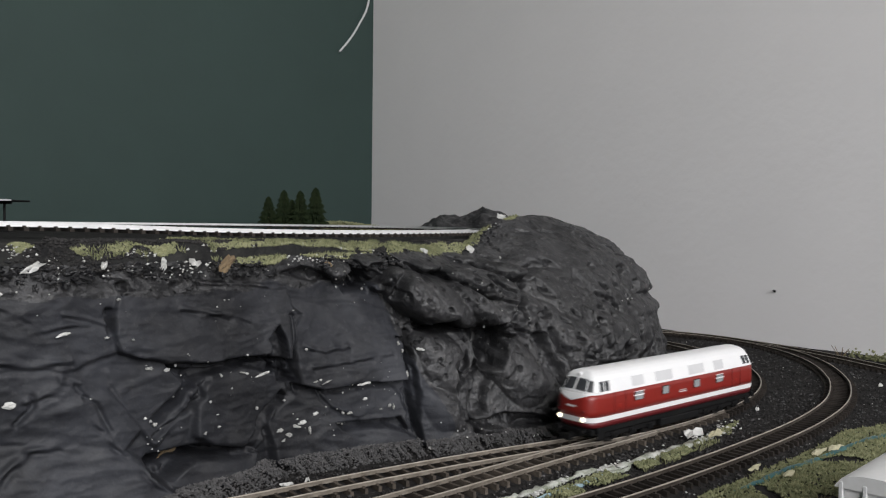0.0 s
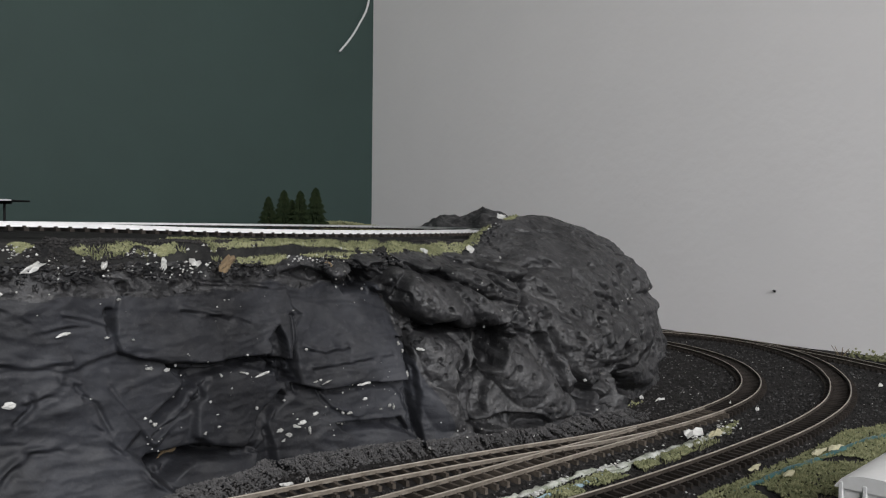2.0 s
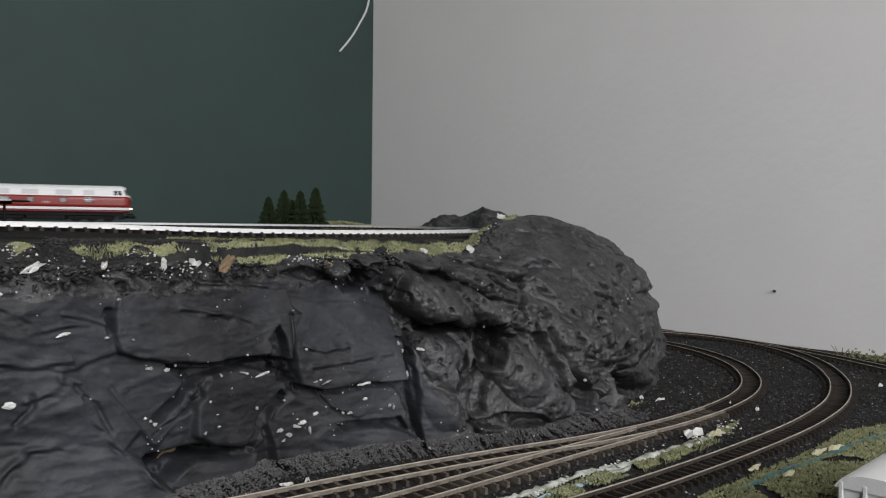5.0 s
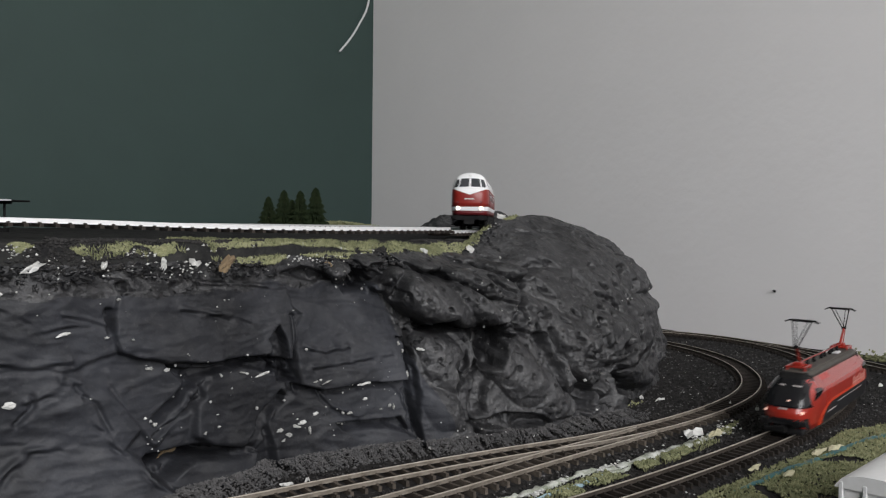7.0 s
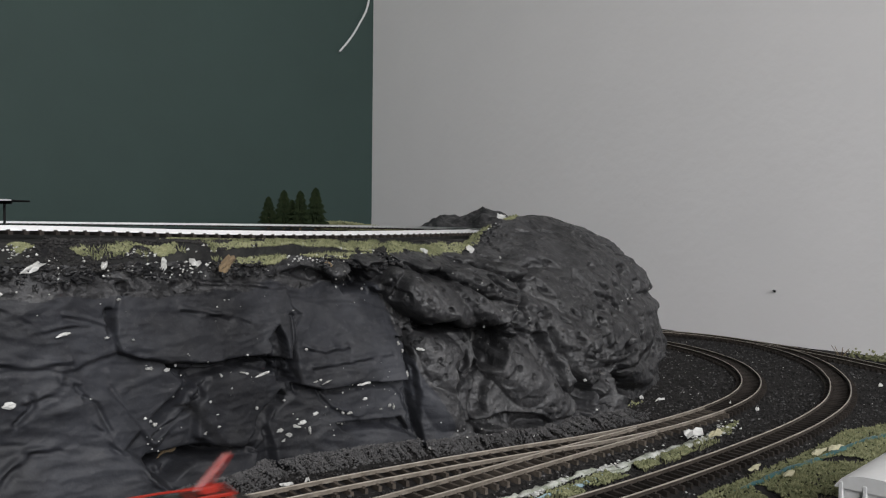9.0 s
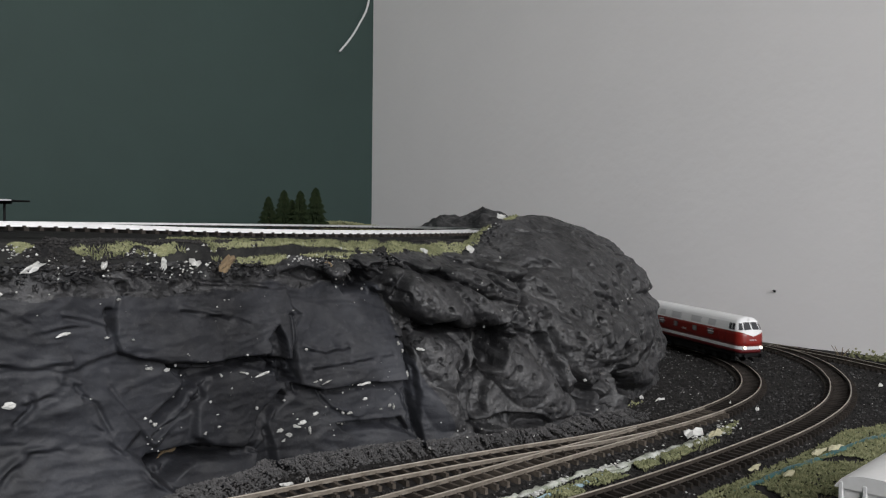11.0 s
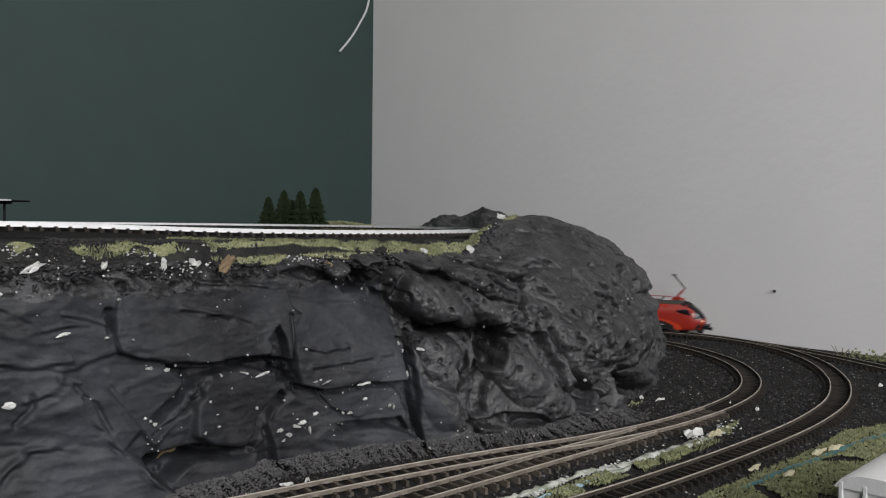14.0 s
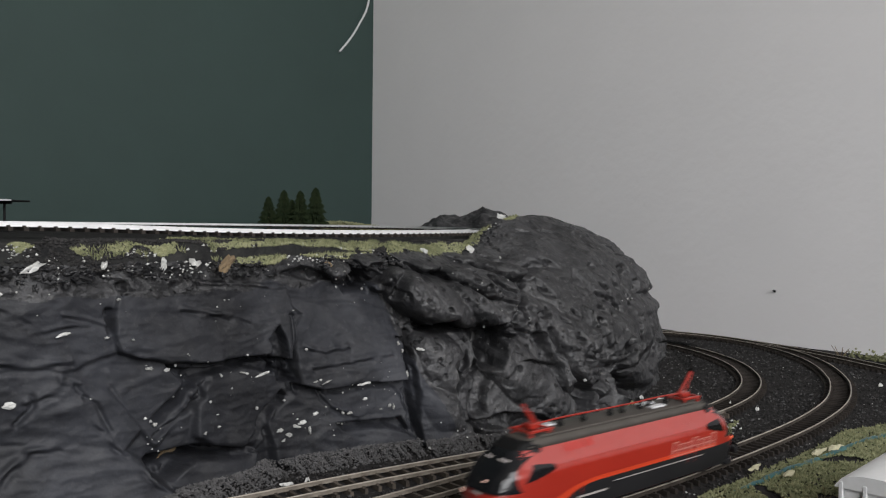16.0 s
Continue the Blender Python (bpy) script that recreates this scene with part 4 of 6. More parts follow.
# grains of ballast: dense beside the cliff and round the tracks that lie near, thinner behind
NEAR_BED = [(-0.19, 0.385), (-0.13, 0.36), (0.06, 0.40), (0.13, 0.44), (0.30, 0.58), (0.44, 0.74), (0.50, 0.90), (0.44, 1.02), (0.36, 1.12), (0.24, 1.05), (0.24, 0.92), (0.18, 0.73), (0.13, 0.65), (0.06, 0.60), (-0.07, 0.545), (-0.11, 0.50)]
bed = []
for x, y in spots_in(NEAR_BED, 26000, 5):
    if y > 0.75 and random.random() < 0.45:
        continue
    near_track = not clear_of_track(x, y, 0.0155)
    if near_track and random.random() < 0.88:
        continue
    bed.append((x, y, ground_z(x, y) + (0.0006 if not near_track else 0.0004)))
most = len(bed) * 7 // 8
crumbs("ballast_grains", bed[:most], M_STONE, "dark grey ballast grains beside the tracks", "ballast", (0.0006, 0.0013), 0.8, 11)
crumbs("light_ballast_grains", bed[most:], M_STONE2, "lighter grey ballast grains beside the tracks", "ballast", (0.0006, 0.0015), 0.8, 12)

specks = [(x, y, ground_z(x, y) + 0.0016) for x, y in spots_in(NEAR_BED, 170, 6) if clear_of_track(x, y, 0.0165)]
crumbs("pale_ballast_specks", specks, M_CHIP, "pale specks among the dark ballast", "ballast", (0.0004, 0.0010), 0.6, 14)

# bank of grains against the cliff's foot
rng_bank = random.Random(8)
bank = []
for _ in range(15000):
    i = rng_bank.randrange(183, 780)
    p = CLIFF_P[i, 12]
    o = CLIFF_P[i, 12] - CLIFF_P[min(i + 2, N_U), 12]
    t = np.array([o[1], -o[0]])
    t = t / max(np.hypot(*t), 1e-9)
    d = rng_bank.random() ** 1.5 * 0.020
    sgn = -1.0 if (t[0] * 0.6 - t[1] * 0.8) < 0 else 1.0
    bank.append((p[0] + sgn * t[0] * d, p[1] + sgn * t[1] * d, -0.0048 + 0.0058 * (1 - d / 0.020) + rng_bank.uniform(-0.0006, 0.0006)))
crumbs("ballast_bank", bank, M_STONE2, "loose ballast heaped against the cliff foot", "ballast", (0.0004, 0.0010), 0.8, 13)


# grass flock along the edge of the plateau
TOP_PTS, TOP_LEN = spline(TOP)


def edge_spots(n, u0, u1, lo, hi, seed, patchy=0.0, scale=26.0):
    rng = random.Random(seed)
    out = []
    for _ in range(n):
        u = rng.uniform(u0, u1)
        i = int(u * (len(TOP_PTS) - 1))
        p = Vector(TOP_PTS[i])
        d = Vector(TOP_PTS[min(i + 6, len(TOP_PTS) - 1)]) - Vector(TOP_PTS[max(i - 6, 0)])
        inn = Vector((-d.y, d.x, 0)).normalized()
        k = rng.uniform(lo, hi) + 0.004 * noise.noise(p * 60)
        c = p + inn * k + d.normalized() * rng.uniform(-0.002, 0.002)
        if patchy and noise.noise(Vector((c.x * scale, c.y * scale, seed))) < patchy - 0.5:
            continue
        z = plateau_z(c, p.z, max(k, 0)) if k > 0 else p.z + 1.1 * k
        out.append((c.x, c.y, z + 0.0004))
    return out


flock = edge_spots(14000, 0.432, 0.660, -0.0014, 0.0085, 21, 0.30, 55.0)
flock += edge_spots(2600, 0.352, 0.436, 0.002, 0.0065, 22, 0.57, 55.0)
crumbs("grass_flock", flock, M_GRASS, "straw-green grass flock along the plateau edge", "grass", (0.0005, 0.0012), 0.9, 23)
blades("grass_fibres", edge_spots(7500, 0.425, 0.655, -0.0006, 0.0090, 24, 0.38, 55.0) + edge_spots(900, 0.366, 0.430, 0.001, 0.0065, 20, 0.54, 55.0), M_GRASS2, "olive grass fibres along the plateau edge", "grass", (0.0013, 0.0029), 25)
crumbs("plateau_grit", edge_spots(9000, 0.33, 0.63, -0.003, 0.028, 26, 0.25), M_STONE, "dark grit scattered under the plateau track", "grit", (0.0006, 0.0014), 0.8, 27)
crumbs("edge_plaster_bits", edge_spots(700, 0.345, 0.645, -0.006, 0.003, 28, 0.62, 60.0) + edge_spots(450, 0.345, 0.640, 0.0005, 0.0060, 38, 0.55, 60.0), M_PAPER, "white plaster crumbs on the plateau edge", "plaster", (0.0004, 0.0013), 0.6, 29)
crumbs("edge_clods", edge_spots(900, 0.34, 0.64, -0.008, 0.000, 30, 0.48), M_ROCK, "black plaster clods under the grass edge", "plaster", (0.0010, 0.0026), 0.6, 31)


def edge_point(u, k, dz=0.0):
    i = int(u * (len(TOP_PTS) - 1))
    p = Vector(TOP_PTS[i])
    d = Vector(TOP_PTS[i + 6]) - Vector(TOP_PTS[i - 6])
    inn = Vector((-d.y, d.x, 0)).normalized()
    return p + inn * k + Vector((0, 0, dz)), -inn


for u, k, dz, sx, sy, mat, lab, sd in (
        (0.4023, -0.003, -0.001, 0.0050, 0.0018, M_PAPER, "torn white plaster scrap on the plateau edge", 1), (0.4160, -0.003, -0.001, 0.0035, 0.0020, M_PAPER, "torn white plaster scrap on the plateau edge", 2),
        (0.4290, -0.004, -0.003, 0.0095, 0.0036, M_CARD, "bare tan cardboard scrap at the plateau edge", 3), (0.4870, -0.006, -0.009, 0.0090, 0.0038, M_CARD, "bare tan cardboard scrap at the plateau edge", 4),
        (0.5030, 0.006, 0.003, 0.0055, 0.0042, M_PAPER_TAN, "pale torn paper scrap standing in the grass", 5), (0.5980, -0.003, -0.001, 0.0035, 0.0060, M_PAPER, "torn white plaster scrap on the plateau edge", 6),
        (0.6480, 0.012, 0.000, 0.0060, 0.0035, M_PAPER, "torn white plaster scrap by the rock crest", 7), (0.3805, -0.002, -0.001, 0.0045, 0.0016, M_PAPER, "torn white plaster scrap on the plateau edge", 8),
        (0.5550, -0.002, 0.0, 0.0035, 0.0030, M_PAPER, "torn white plaster scrap on the plateau edge", 9), (0.3560, -0.003, -0.001, 0.0060, 0.0022, M_PAPER, "torn white plaster scrap on the plateau edge", 10)):
    at, out = edge_point(u, k, dz)
    flake("plaster_scrap" if mat is not M_CARD else "cardboard_scrap", at, (sx, sy), sd * 1.3, mat, lab, "scrap", sd, "scraps on the plateau edge", 0.0016, out * 0.8 + Vector((0, 0, 0.6)))


# white chips in the cliff where the paint has come off
def cliff_spot(a, z):
    i = int(np.argmin(np.abs(CLIFF_A[:, 0] - a)))
    j = int(np.argmin(np.abs(CLIFF_Z[i] - z)))
    return i, j


def cliff_normal(i, j):
    i0, i1, j0, j1 = max(i - 1, 0), min(i + 1, N_U), max(j - 1, 0), min(j + 1, N_V)
    n = np.cross(CLIFF_P[i1, j] - CLIFF_P[i0, j], CLIFF_P[i, j1] - CLIFF_P[i, j0])
    return n / max(np.linalg.norm(n), 1e-12)


rng_chip = random.Random(77)
chips, tiny = [], []
clusters = [(0.700, 0.022, 0.020, 26), (0.585, 0.031, 0.012, 12), (0.610, 0.062, 0.015, 14), (0.640, 0.050, 0.020, 18), (0.755, 0.040, 0.014, 16), (0.805, 0.006, 0.020, 22), (0.880, 0.090, 0.035, 18), (0.930, 0.030, 0.035, 18),
            (0.990, 0.080, 0.040, 12), (0.660, 0.118, 0.050, 40), (0.760, 0.110, 0.030, 30), (0.560, 0.120, 0.040, 26), (0.840, 0.060, 0.02, 16), (1.05, 0.10, 0.05, 8), (0.72, 0.045, 0.02, 12), (0.55, 0.06, 0.05, 12)]
for a, z, r, n in clusters:
    for _ in range(n):
        i, j = cliff_spot(a + rng_chip.gauss(0, r * 0.6), min(0.128, max(0.0, z + rng_chip.gauss(0, r * 0.45))))
        j = min(j, N_V - 3)
        p = CLIFF_P[i, j] + cliff_normal(i, j) * 0.0003
        u = rng_chip.random()
        if u < 0.62:
            (chips if u < 0.12 else tiny).append(tuple(p))
crumbs("plaster_chips", chips, M_PAPER, "white plaster chips showing through the black cliff", "plaster", (0.0006, 0.0014), 0.8, 41)
crumbs("plaster_specks", tiny, M_CHIP, "small pale plaster specks on the black cliff", "plaster", (0.0003, 0.0008), 0.8, 42)
for a, z, sx, sy, sd in ((0.556, 0.0905, 0.0042, 0.0009, 51), (0.519, 0.058, 0.0030, 0.0018, 52), (0.684, 0.0215, 0.0030, 0.0014, 53), (0.695, 0.0255, 0.0022, 0.0012, 54), (0.737, 0.0440, 0.0055, 0.0008, 55), (0.704, 0.0490, 0.0010, 0.0008, 56), (0.668, 0.0560, 0.0060, 0.0007, 57),
                         (0.519, 0.096, 0.0030, 0.0010, 58), (0.793, 0.061, 0.0010, 0.0030, 59), (0.605, 0.0660, 0.0026, 0.0010, 60), (0.735, 0.0310, 0.0018, 0.0010, 61)):
    i, j = cliff_spot(a, z)
    flake("plaster_flake", Vector(CLIFF_P[i, j] + cliff_normal(i, j) * 0.0006), (sx, sy), 1.5 if sy > sx else 0.2, M_PAPER, "white plaster flake where black paint is torn", "plaster", sd, "flakes on the cliff", 0.0005, cliff_normal(i, j))
FLECKS_WEST = (
    (0.667, 0.019, 0.0049, 0.0023), (0.672, 0.015, 0.0038, 0.0026), (0.679, 0.02, 0.0042, 0.0017), (0.687, 0.016, 0.0017, 0.0042), (0.667, 0.013, 0.0026, 0.0013), (0.719, 0.024, 0.0034, 0.0017), (0.715, 0.025, 0.0017, 0.0015), (0.751, 0.025, 0.0017, 0.0026), (0.753, 0.024, 0.0013, 0.003),
    (0.744, 0.023, 0.0019, 0.0013), (0.712, 0.017, 0.0034, 0.0011), (0.596, 0.068, 0.0038, 0.0017), (0.61, 0.069, 0.0015, 0.0015), (0.653, 0.058, 0.003, 0.0013), (0.669, 0.056, 0.0049, 0.0013), (0.638, 0.058, 0.0013, 0.0026), (0.589, 0.036, 0.0026, 0.0019), (0.587, 0.038, 0.0015, 0.0023))
FLECKS_EAST = (
    (0.613, 0.028, 0.0013, 0.0019), (0.623, 0.03, 0.0019, 0.0009), (0.654, 0.036, 0.0015, 0.0017), (0.778, 0.066, 0.0015, 0.0026), (0.777, 0.061, 0.0009, 0.0023), (0.773, 0.045, 0.0009, 0.0042), (0.703, 0.069, 0.0017, 0.0013), (0.708, 0.047, 0.0064, 0.0009), (0.7, 0.048, 0.003, 0.0011),
    (0.845, 0.075, 0.0017, 0.0013), (0.865, 0.103, 0.0009, 0.0015), (0.934, 0.119, 0.0015, 0.0023), (1.153, 0.135, 0.0026, 0.0015), (0.589, 0.085, 0.0011, 0.0011), (0.578, 0.087, 0.0023, 0.0011), (0.591, 0.106, 0.0013, 0.0015), (0.903, 0.03, 0.0026, 0.0017), (0.881, 0.039, 0.0013, 0.0011))
for k, (a, z, sx, sy) in enumerate(FLECKS_WEST + FLECKS_EAST):
    i, j = cliff_spot(a, z)
    j = min(j, N_V - 3)
    flake("plaster_flake", Vector(CLIFF_P[i, j] + cliff_normal(i, j) * 0.0008), (0.62 * sx, 0.62 * sy), 0.35 * math.sin(5.1 * k), M_FLECK, "torn white plaster fleck in the black cliff", "plaster", 300 + k, "flakes on the cliff", 0.0006, cliff_normal(i, j))
i, j = cliff_spot(0.605, 0.017)
flake("cardboard_patch", Vector(CLIFF_P[i, j] + cliff_normal(i, j) * 0.003), (0.013, 0.0040), 0.3, M_CARD, "brown cardboard showing in a dark hollow", "scrap", 63, "", 0.001, cliff_normal(i, j))
for x, y, sx, sy, sd in ((-0.088, 0.472, 0.0045, 0.0012, 71), (-0.078, 0.482, 0.0020, 0.0010, 72), (-0.006, 0.552, 0.0028, 0.0012, 73), (0.068, 0.592, 0.0030, 0.0016, 74), (0.190, 0.715, 0.0075, 0.0020, 75), (0.175, 0.722, 0.003, 0.0015, 76), (0.245, 0.70, 0.002, 0.001, 77), (0.262, 0.683, 0.003, 0.0012, 78), (0.42, 0.79, 0.004, 0.0016, 79)):
    flake("plaster_flake", (x, y, ground_z(x, y) + 0.0014), (sx, sy), 0.7, M_PAPER, "white plaster flake lying in the ballast", "plaster", sd, "flakes on the ballast", 0.0014)
for k in range(3):
    x, y = 0.150 + 0.006 * k, 0.692 + 0.007 * k
    crumbs("moss_clump", [(x + random.gauss(0, 0.004), y + random.gauss(0, 0.003), ground_z(x, y) + abs(random.gauss(0, 0.0012))) for _ in range(60)], M_GRASS, "straw-green moss clump by the cliff foot", "grass", (0.0008, 0.0018), 0.9, 80 + k)


# ---- foreground grass beside and between the tracks ----
STRIP = [(0.020, 0.440), (0.045, 0.452), (0.085, 0.489), (0.140, 0.537), (0.178, 0.575), (0.205, 0.607), (0.232, 0.642), (0.205, 0.588), (0.165, 0.545), (0.128, 0.510), (0.085, 0.468), (0.050, 0.436)]
FIELD = [(0.125, 0.435), (0.150, 0.466), (0.205, 0.515), (0.262, 0.570), (0.300, 0.612), (0.350, 0.640), (0.39, 0.640), (0.40, 0.58), (0.30, 0.42), (0.15, 0.36)]
rng_torn = random.Random(19)
torn = []
torn_line, _ = spline([(0.020, 0.439, 0), (0.060, 0.473, 0), (0.100, 0.509, 0), (0.140, 0.545, 0), (0.172, 0.576, 0), (0.200, 0.603, 0), (0.222, 0.632, 0)])
for _ in range(420):
    q = torn_line[rng_torn.randrange(len(torn_line))]
    k = 0.0042 if q[0] < 0.14 else 0.0062
    x, y = q[0] + rng_torn.gauss(0, k) * 0.71, q[1] - rng_torn.gauss(0, k) * 0.71
    if noise.noise(Vector((x * 70, y * 70, 4))) > -0.02 and clear_of_track(x, y, 0.0165):
        hump = 0.006 if 0.165 < q[0] < 0.205 else 0.0015
        torn.append((x, y, ground_z(x, y) + 0.0010 + hump * rng_torn.random() ** 2))
crumbs("plaster_strip", torn, M_PAPER, "torn white plaster strip between the tracks", "plaster", (0.0006, 0.0021), 0.35, 20)
for pts, wd, sd in (([(0.024, 0.446), (0.050, 0.468), (0.078, 0.494), (0.100, 0.512)], 0.0030, 41), ([(0.096, 0.503), (0.118, 0.524), (0.143, 0.547), (0.166, 0.569)], 0.0042, 42), ([(0.150, 0.548), (0.172, 0.571), (0.190, 0.590), (0.204, 0.606)], 0.0044, 43), ([(0.066, 0.468), (0.090, 0.490), (0.120, 0.516)], 0.0022, 44)):
    ribbon("plaster_sheet", pts, 1.35 * wd, M_PAPER_TORN, "torn white plaster-cloth sheet between the tracks", "plaster", sd, 0.0009, 0.0024)
ribbon("blue_foil", [(0.035, 0.438), (0.060, 0.461), (0.088, 0.486), (0.105, 0.502)], 0.0014, M_PALE_BLUE, "pale blue crumpled foil between the tracks", "scrap", 4, 0.0016)
for x, y, sx, sy, z, sd in ((0.180, 0.588, 0.013, 0.0050, 0.004, 91), (0.196, 0.588, 0.008, 0.0040, 0.004, 94)):
    flake("plaster_lump", (x, y, ground_z(x, y) + z), (sx, sy), 0.78, M_PAPER_TAN if sd == 94 else M_PAPER, "crumpled white plaster lump between the tracks", "scrap", sd, "lumps between the tracks", 0.0022)
strip = [(x, y, ground_z(x, y) + 0.0026) for x, y in spots_in(STRIP, 4600, 31, 0.40) if clear_of_track(x, y, 0.0165)]
crumbs("verge_flock", strip, M_GRASS2, "olive grass flock between the tracks", "grass", (0.0006, 0.0014), 0.9, 32)
blades("verge_fibres", [(x, y, ground_z(x, y) + 0.001) for x, y in spots_in(STRIP, 3600, 33, 0.45) if clear_of_track(x, y, 0.0165)], M_GRASS, "straw-coloured fibres between the tracks", "grass", (0.0012, 0.0030), 34)
field = [(x, y, ground_z(x, y) + 0.0016 + 0.0012 * noise.noise(Vector((x * 60, y * 60, 0)))) for x, y in spots_in(FIELD, 20000, 35, 0.12) if clear_of_track(x, y, 0.0175) or (y < 0.60 and x > 0.18 and clear_of_track(x, y, 0.0))]
crumbs("meadow_flock", field, M_GRASS2, "olive grass flock beside the outer track", "grass", (0.0006, 0.0013), 0.9, 36)
blades("meadow_fibres", [(x, y, z) for x, y, z in field[::2]], M_GRASS, "straw-coloured fibres beside the outer track", "grass", (0.0010, 0.0028), 37)
ribbon("teal_foil", [(0.168, 0.470), (0.190, 0.490), (0.215, 0.512), (0.240, 0.533), (0.285, 0.572), (0.330, 0.606), (0.37, 0.63)], 0.0032, M_TEAL, "teal crumpled foil strip in the grass", "scrap", 6, 0.0016, 0.0012)
for x, y, sx, sy, sd in ((0.212, 0.500, 0.010, 0.0030, 101), (0.252, 0.550, 0.014, 0.0032, 102), (0.270, 0.563, 0.012, 0.0030, 103), (0.196, 0.512, 0.009, 0.0022, 104)):
    flake("paper_scrap", (x, y, ground_z(x, y) + 0.0034), (sx, sy), 0.80, M_PAPER_TAN, "pale torn paper scrap in the grass", "scrap", sd, "scraps in the grass", 0.0010)
far_grass = [(x, y, ground_z(x, y) + abs(random.gauss(0, 0.004))) for x, y in spots_in([(0.470, 0.975), (0.56, 0.885), (0.60, 0.83), (0.56, 0.80), (0.505, 0.90)], 1500, 38)]
crumbs("wallside_flock", far_grass, M_GRASS, "straw-green flock along the grey wall", "grass", (0.0010, 0.0024), 0.9, 39)
twig = bmesh.new()
for k in range(7):
    a = 0.9 * k
    rod(twig, (0.462, 0.958, -0.006), (0.462 + 0.010 * math.cos(a), 0.958 + 0.010 * math.sin(a), 0.004 + 0.0015 * (k % 4)), 0.0003, 5)
tagged(part("dry_twig", twig, M_CARD), "small dry twig tuft beside the wall", "plant")


# ---- trees on the plateau ----
def fir(x, y, base, tall, wide, seed):
    e = thing("fir_tree", "small dark green model fir on the plateau", "tree", "firs on the plateau", at=Matrix.Translation((x, y, base)))
    t = bmesh.new()
    rod(t, (0, 0, -0.004), (0, 0, tall * 0.9), wide * 0.10, 7, wide * 0.02)
    part("trunk", t, M_CARD, e)
    rng = random.Random(seed)
    pts, faces = [], []
    for _ in range(1800):
        v = rng.random() ** 0.8
        r = wide * (1 - v) ** 0.8 * rng.uniform(0.35, 1.08) * (0.85 + 0.2 * math.sin(v * 40 + seed))
        a = rng.uniform(0, 6.28)
        c = Vector((r * math.cos(a), r * math.sin(a), tall * (0.06 + 0.94 * v)))
        out = Vector((math.cos(a), math.sin(a), -0.35)) * wide * rng.uniform(0.14, 0.30)
        s = Vector((-math.sin(a), math.cos(a), 0.2 * rng.uniform(-1, 1))) * wide * rng.uniform(0.06, 0.13)
        k = len(pts)
        pts += [tuple(c - s), tuple(c + s), tuple(c + out), tuple(c + Vector((0, 0, wide * 0.14)))]
        faces += [(k, k + 1, k + 2), (k, k + 2, k + 3), (k + 1, k + 3, k + 2)]
    me = bpy.data.meshes.new("crown")
    me.from_pydata(pts, [], faces)
    me.materials.append(M_FIR)
    ob = new("crown", me)
    ob.parent = e


for x, tall, wide, sd in ((-0.2640, 0.048, 0.0155, 1), (-0.2420, 0.058, 0.0175, 2), (-0.2150, 0.057, 0.0170, 3), (-0.1930, 0.062, 0.0185, 4), (-0.2300, 0.044, 0.0150, 5)):
    fir(x, 1.25 + 0.006 * (sd % 3), 0.131, tall, wide, sd)


# ---- mound and meadow behind the upper track ----
def mound():
    bm = bmesh.new()
    n, k = 90, 40
    rows = []
    for i in range(n + 1):
        row = []
        for j in range(k + 1):
            x = -0.055 + 0.170 * i / n
            y = 1.07 + 0.12 * j / k
            u = i / n
            ridge = float(np.interp(u, [0, 0.12, 0.3, 0.5, 0.64, 0.8, 1.0], [0, 0.011, 0.027, 0.028, 0.038, 0.031, 0.018]))
            prof = math.sin(math.pi * min(1, max(0, (j + 0.0) / k))) ** 0.6
            p = Vector((x, y, 0))
            row.append(bm.verts.new((x, y, 0.126 + prof * ridge * (1 + 0.2 * noise.noise(p * 70)) + 0.0025 * prof * noise.noise(p * 160))))
        rows.append(row)
    for i in range(n):
        for j in range(k):
            bm.faces.new((rows[i][j], rows[i + 1][j], rows[i + 1][j + 1], rows[i][j + 1]))
    tagged(part("rock_mound", bm, M_ROCK, smooth=True), "low black plaster mound behind the upper track", "rock", kind="structure")


mound()
meadow = [(x, y, 0.1310 + max(0.002, 0.0135 - 0.12 * abs(x + 0.165)) * rndz) for (x, y), rndz in zip(spots_in([(-0.195, 1.27), (-0.10, 1.27), (-0.06, 1.32), (-0.19, 1.34)], 1800, 61), [random.random() for _ in range(1800)])]
crumbs("plateau_meadow", meadow, M_GRASS, "straw-green grass on the plateau behind the track", "grass", (0.0012, 0.0028), 0.9, 62)
verge = edge_spots(1500, 0.44, 0.52, 0.040, 0.085, 64)
crumbs("plateau_verge", verge, M_GRASS2, "olive grass behind the plateau track", "grass", (0.0008, 0.0018), 0.9, 65)

# ---- platform canopy on the plateau ----
can = thing("platform_canopy", "dark flat platform canopy with a pale edge", "canopy", at=Matrix.Translation((-0.505, 0.90, 0.131)))
part("canopy_roof", solid(-0.095, 0.048, -0.020, 0.020, 0.0315, 0.0335, bevel=0.0005, segments=1), M_BLACK, can, "dark flat canopy roof")
part("roof_edge", solid(-0.095, 0.048, -0.0212, -0.0202, 0.0325, 0.0340), M_PALE, can, "pale canopy edge")
for x in (0.030, -0.040):
    bm = bmesh.new()
    rod(bm, (x, 0, -0.004), (x, 0, 0.0318), 0.0013, 8)
    box(bm, x - 0.008, x + 0.008, -0.0008, 0.0008, 0.0290, 0.0318)
    box(bm, x - 0.0035, x + 0.0035, -0.0035, 0.0035, -0.004, 0.0035, 0.0006, 1)
    part("canopy_post", bm, M_BLACK, can)

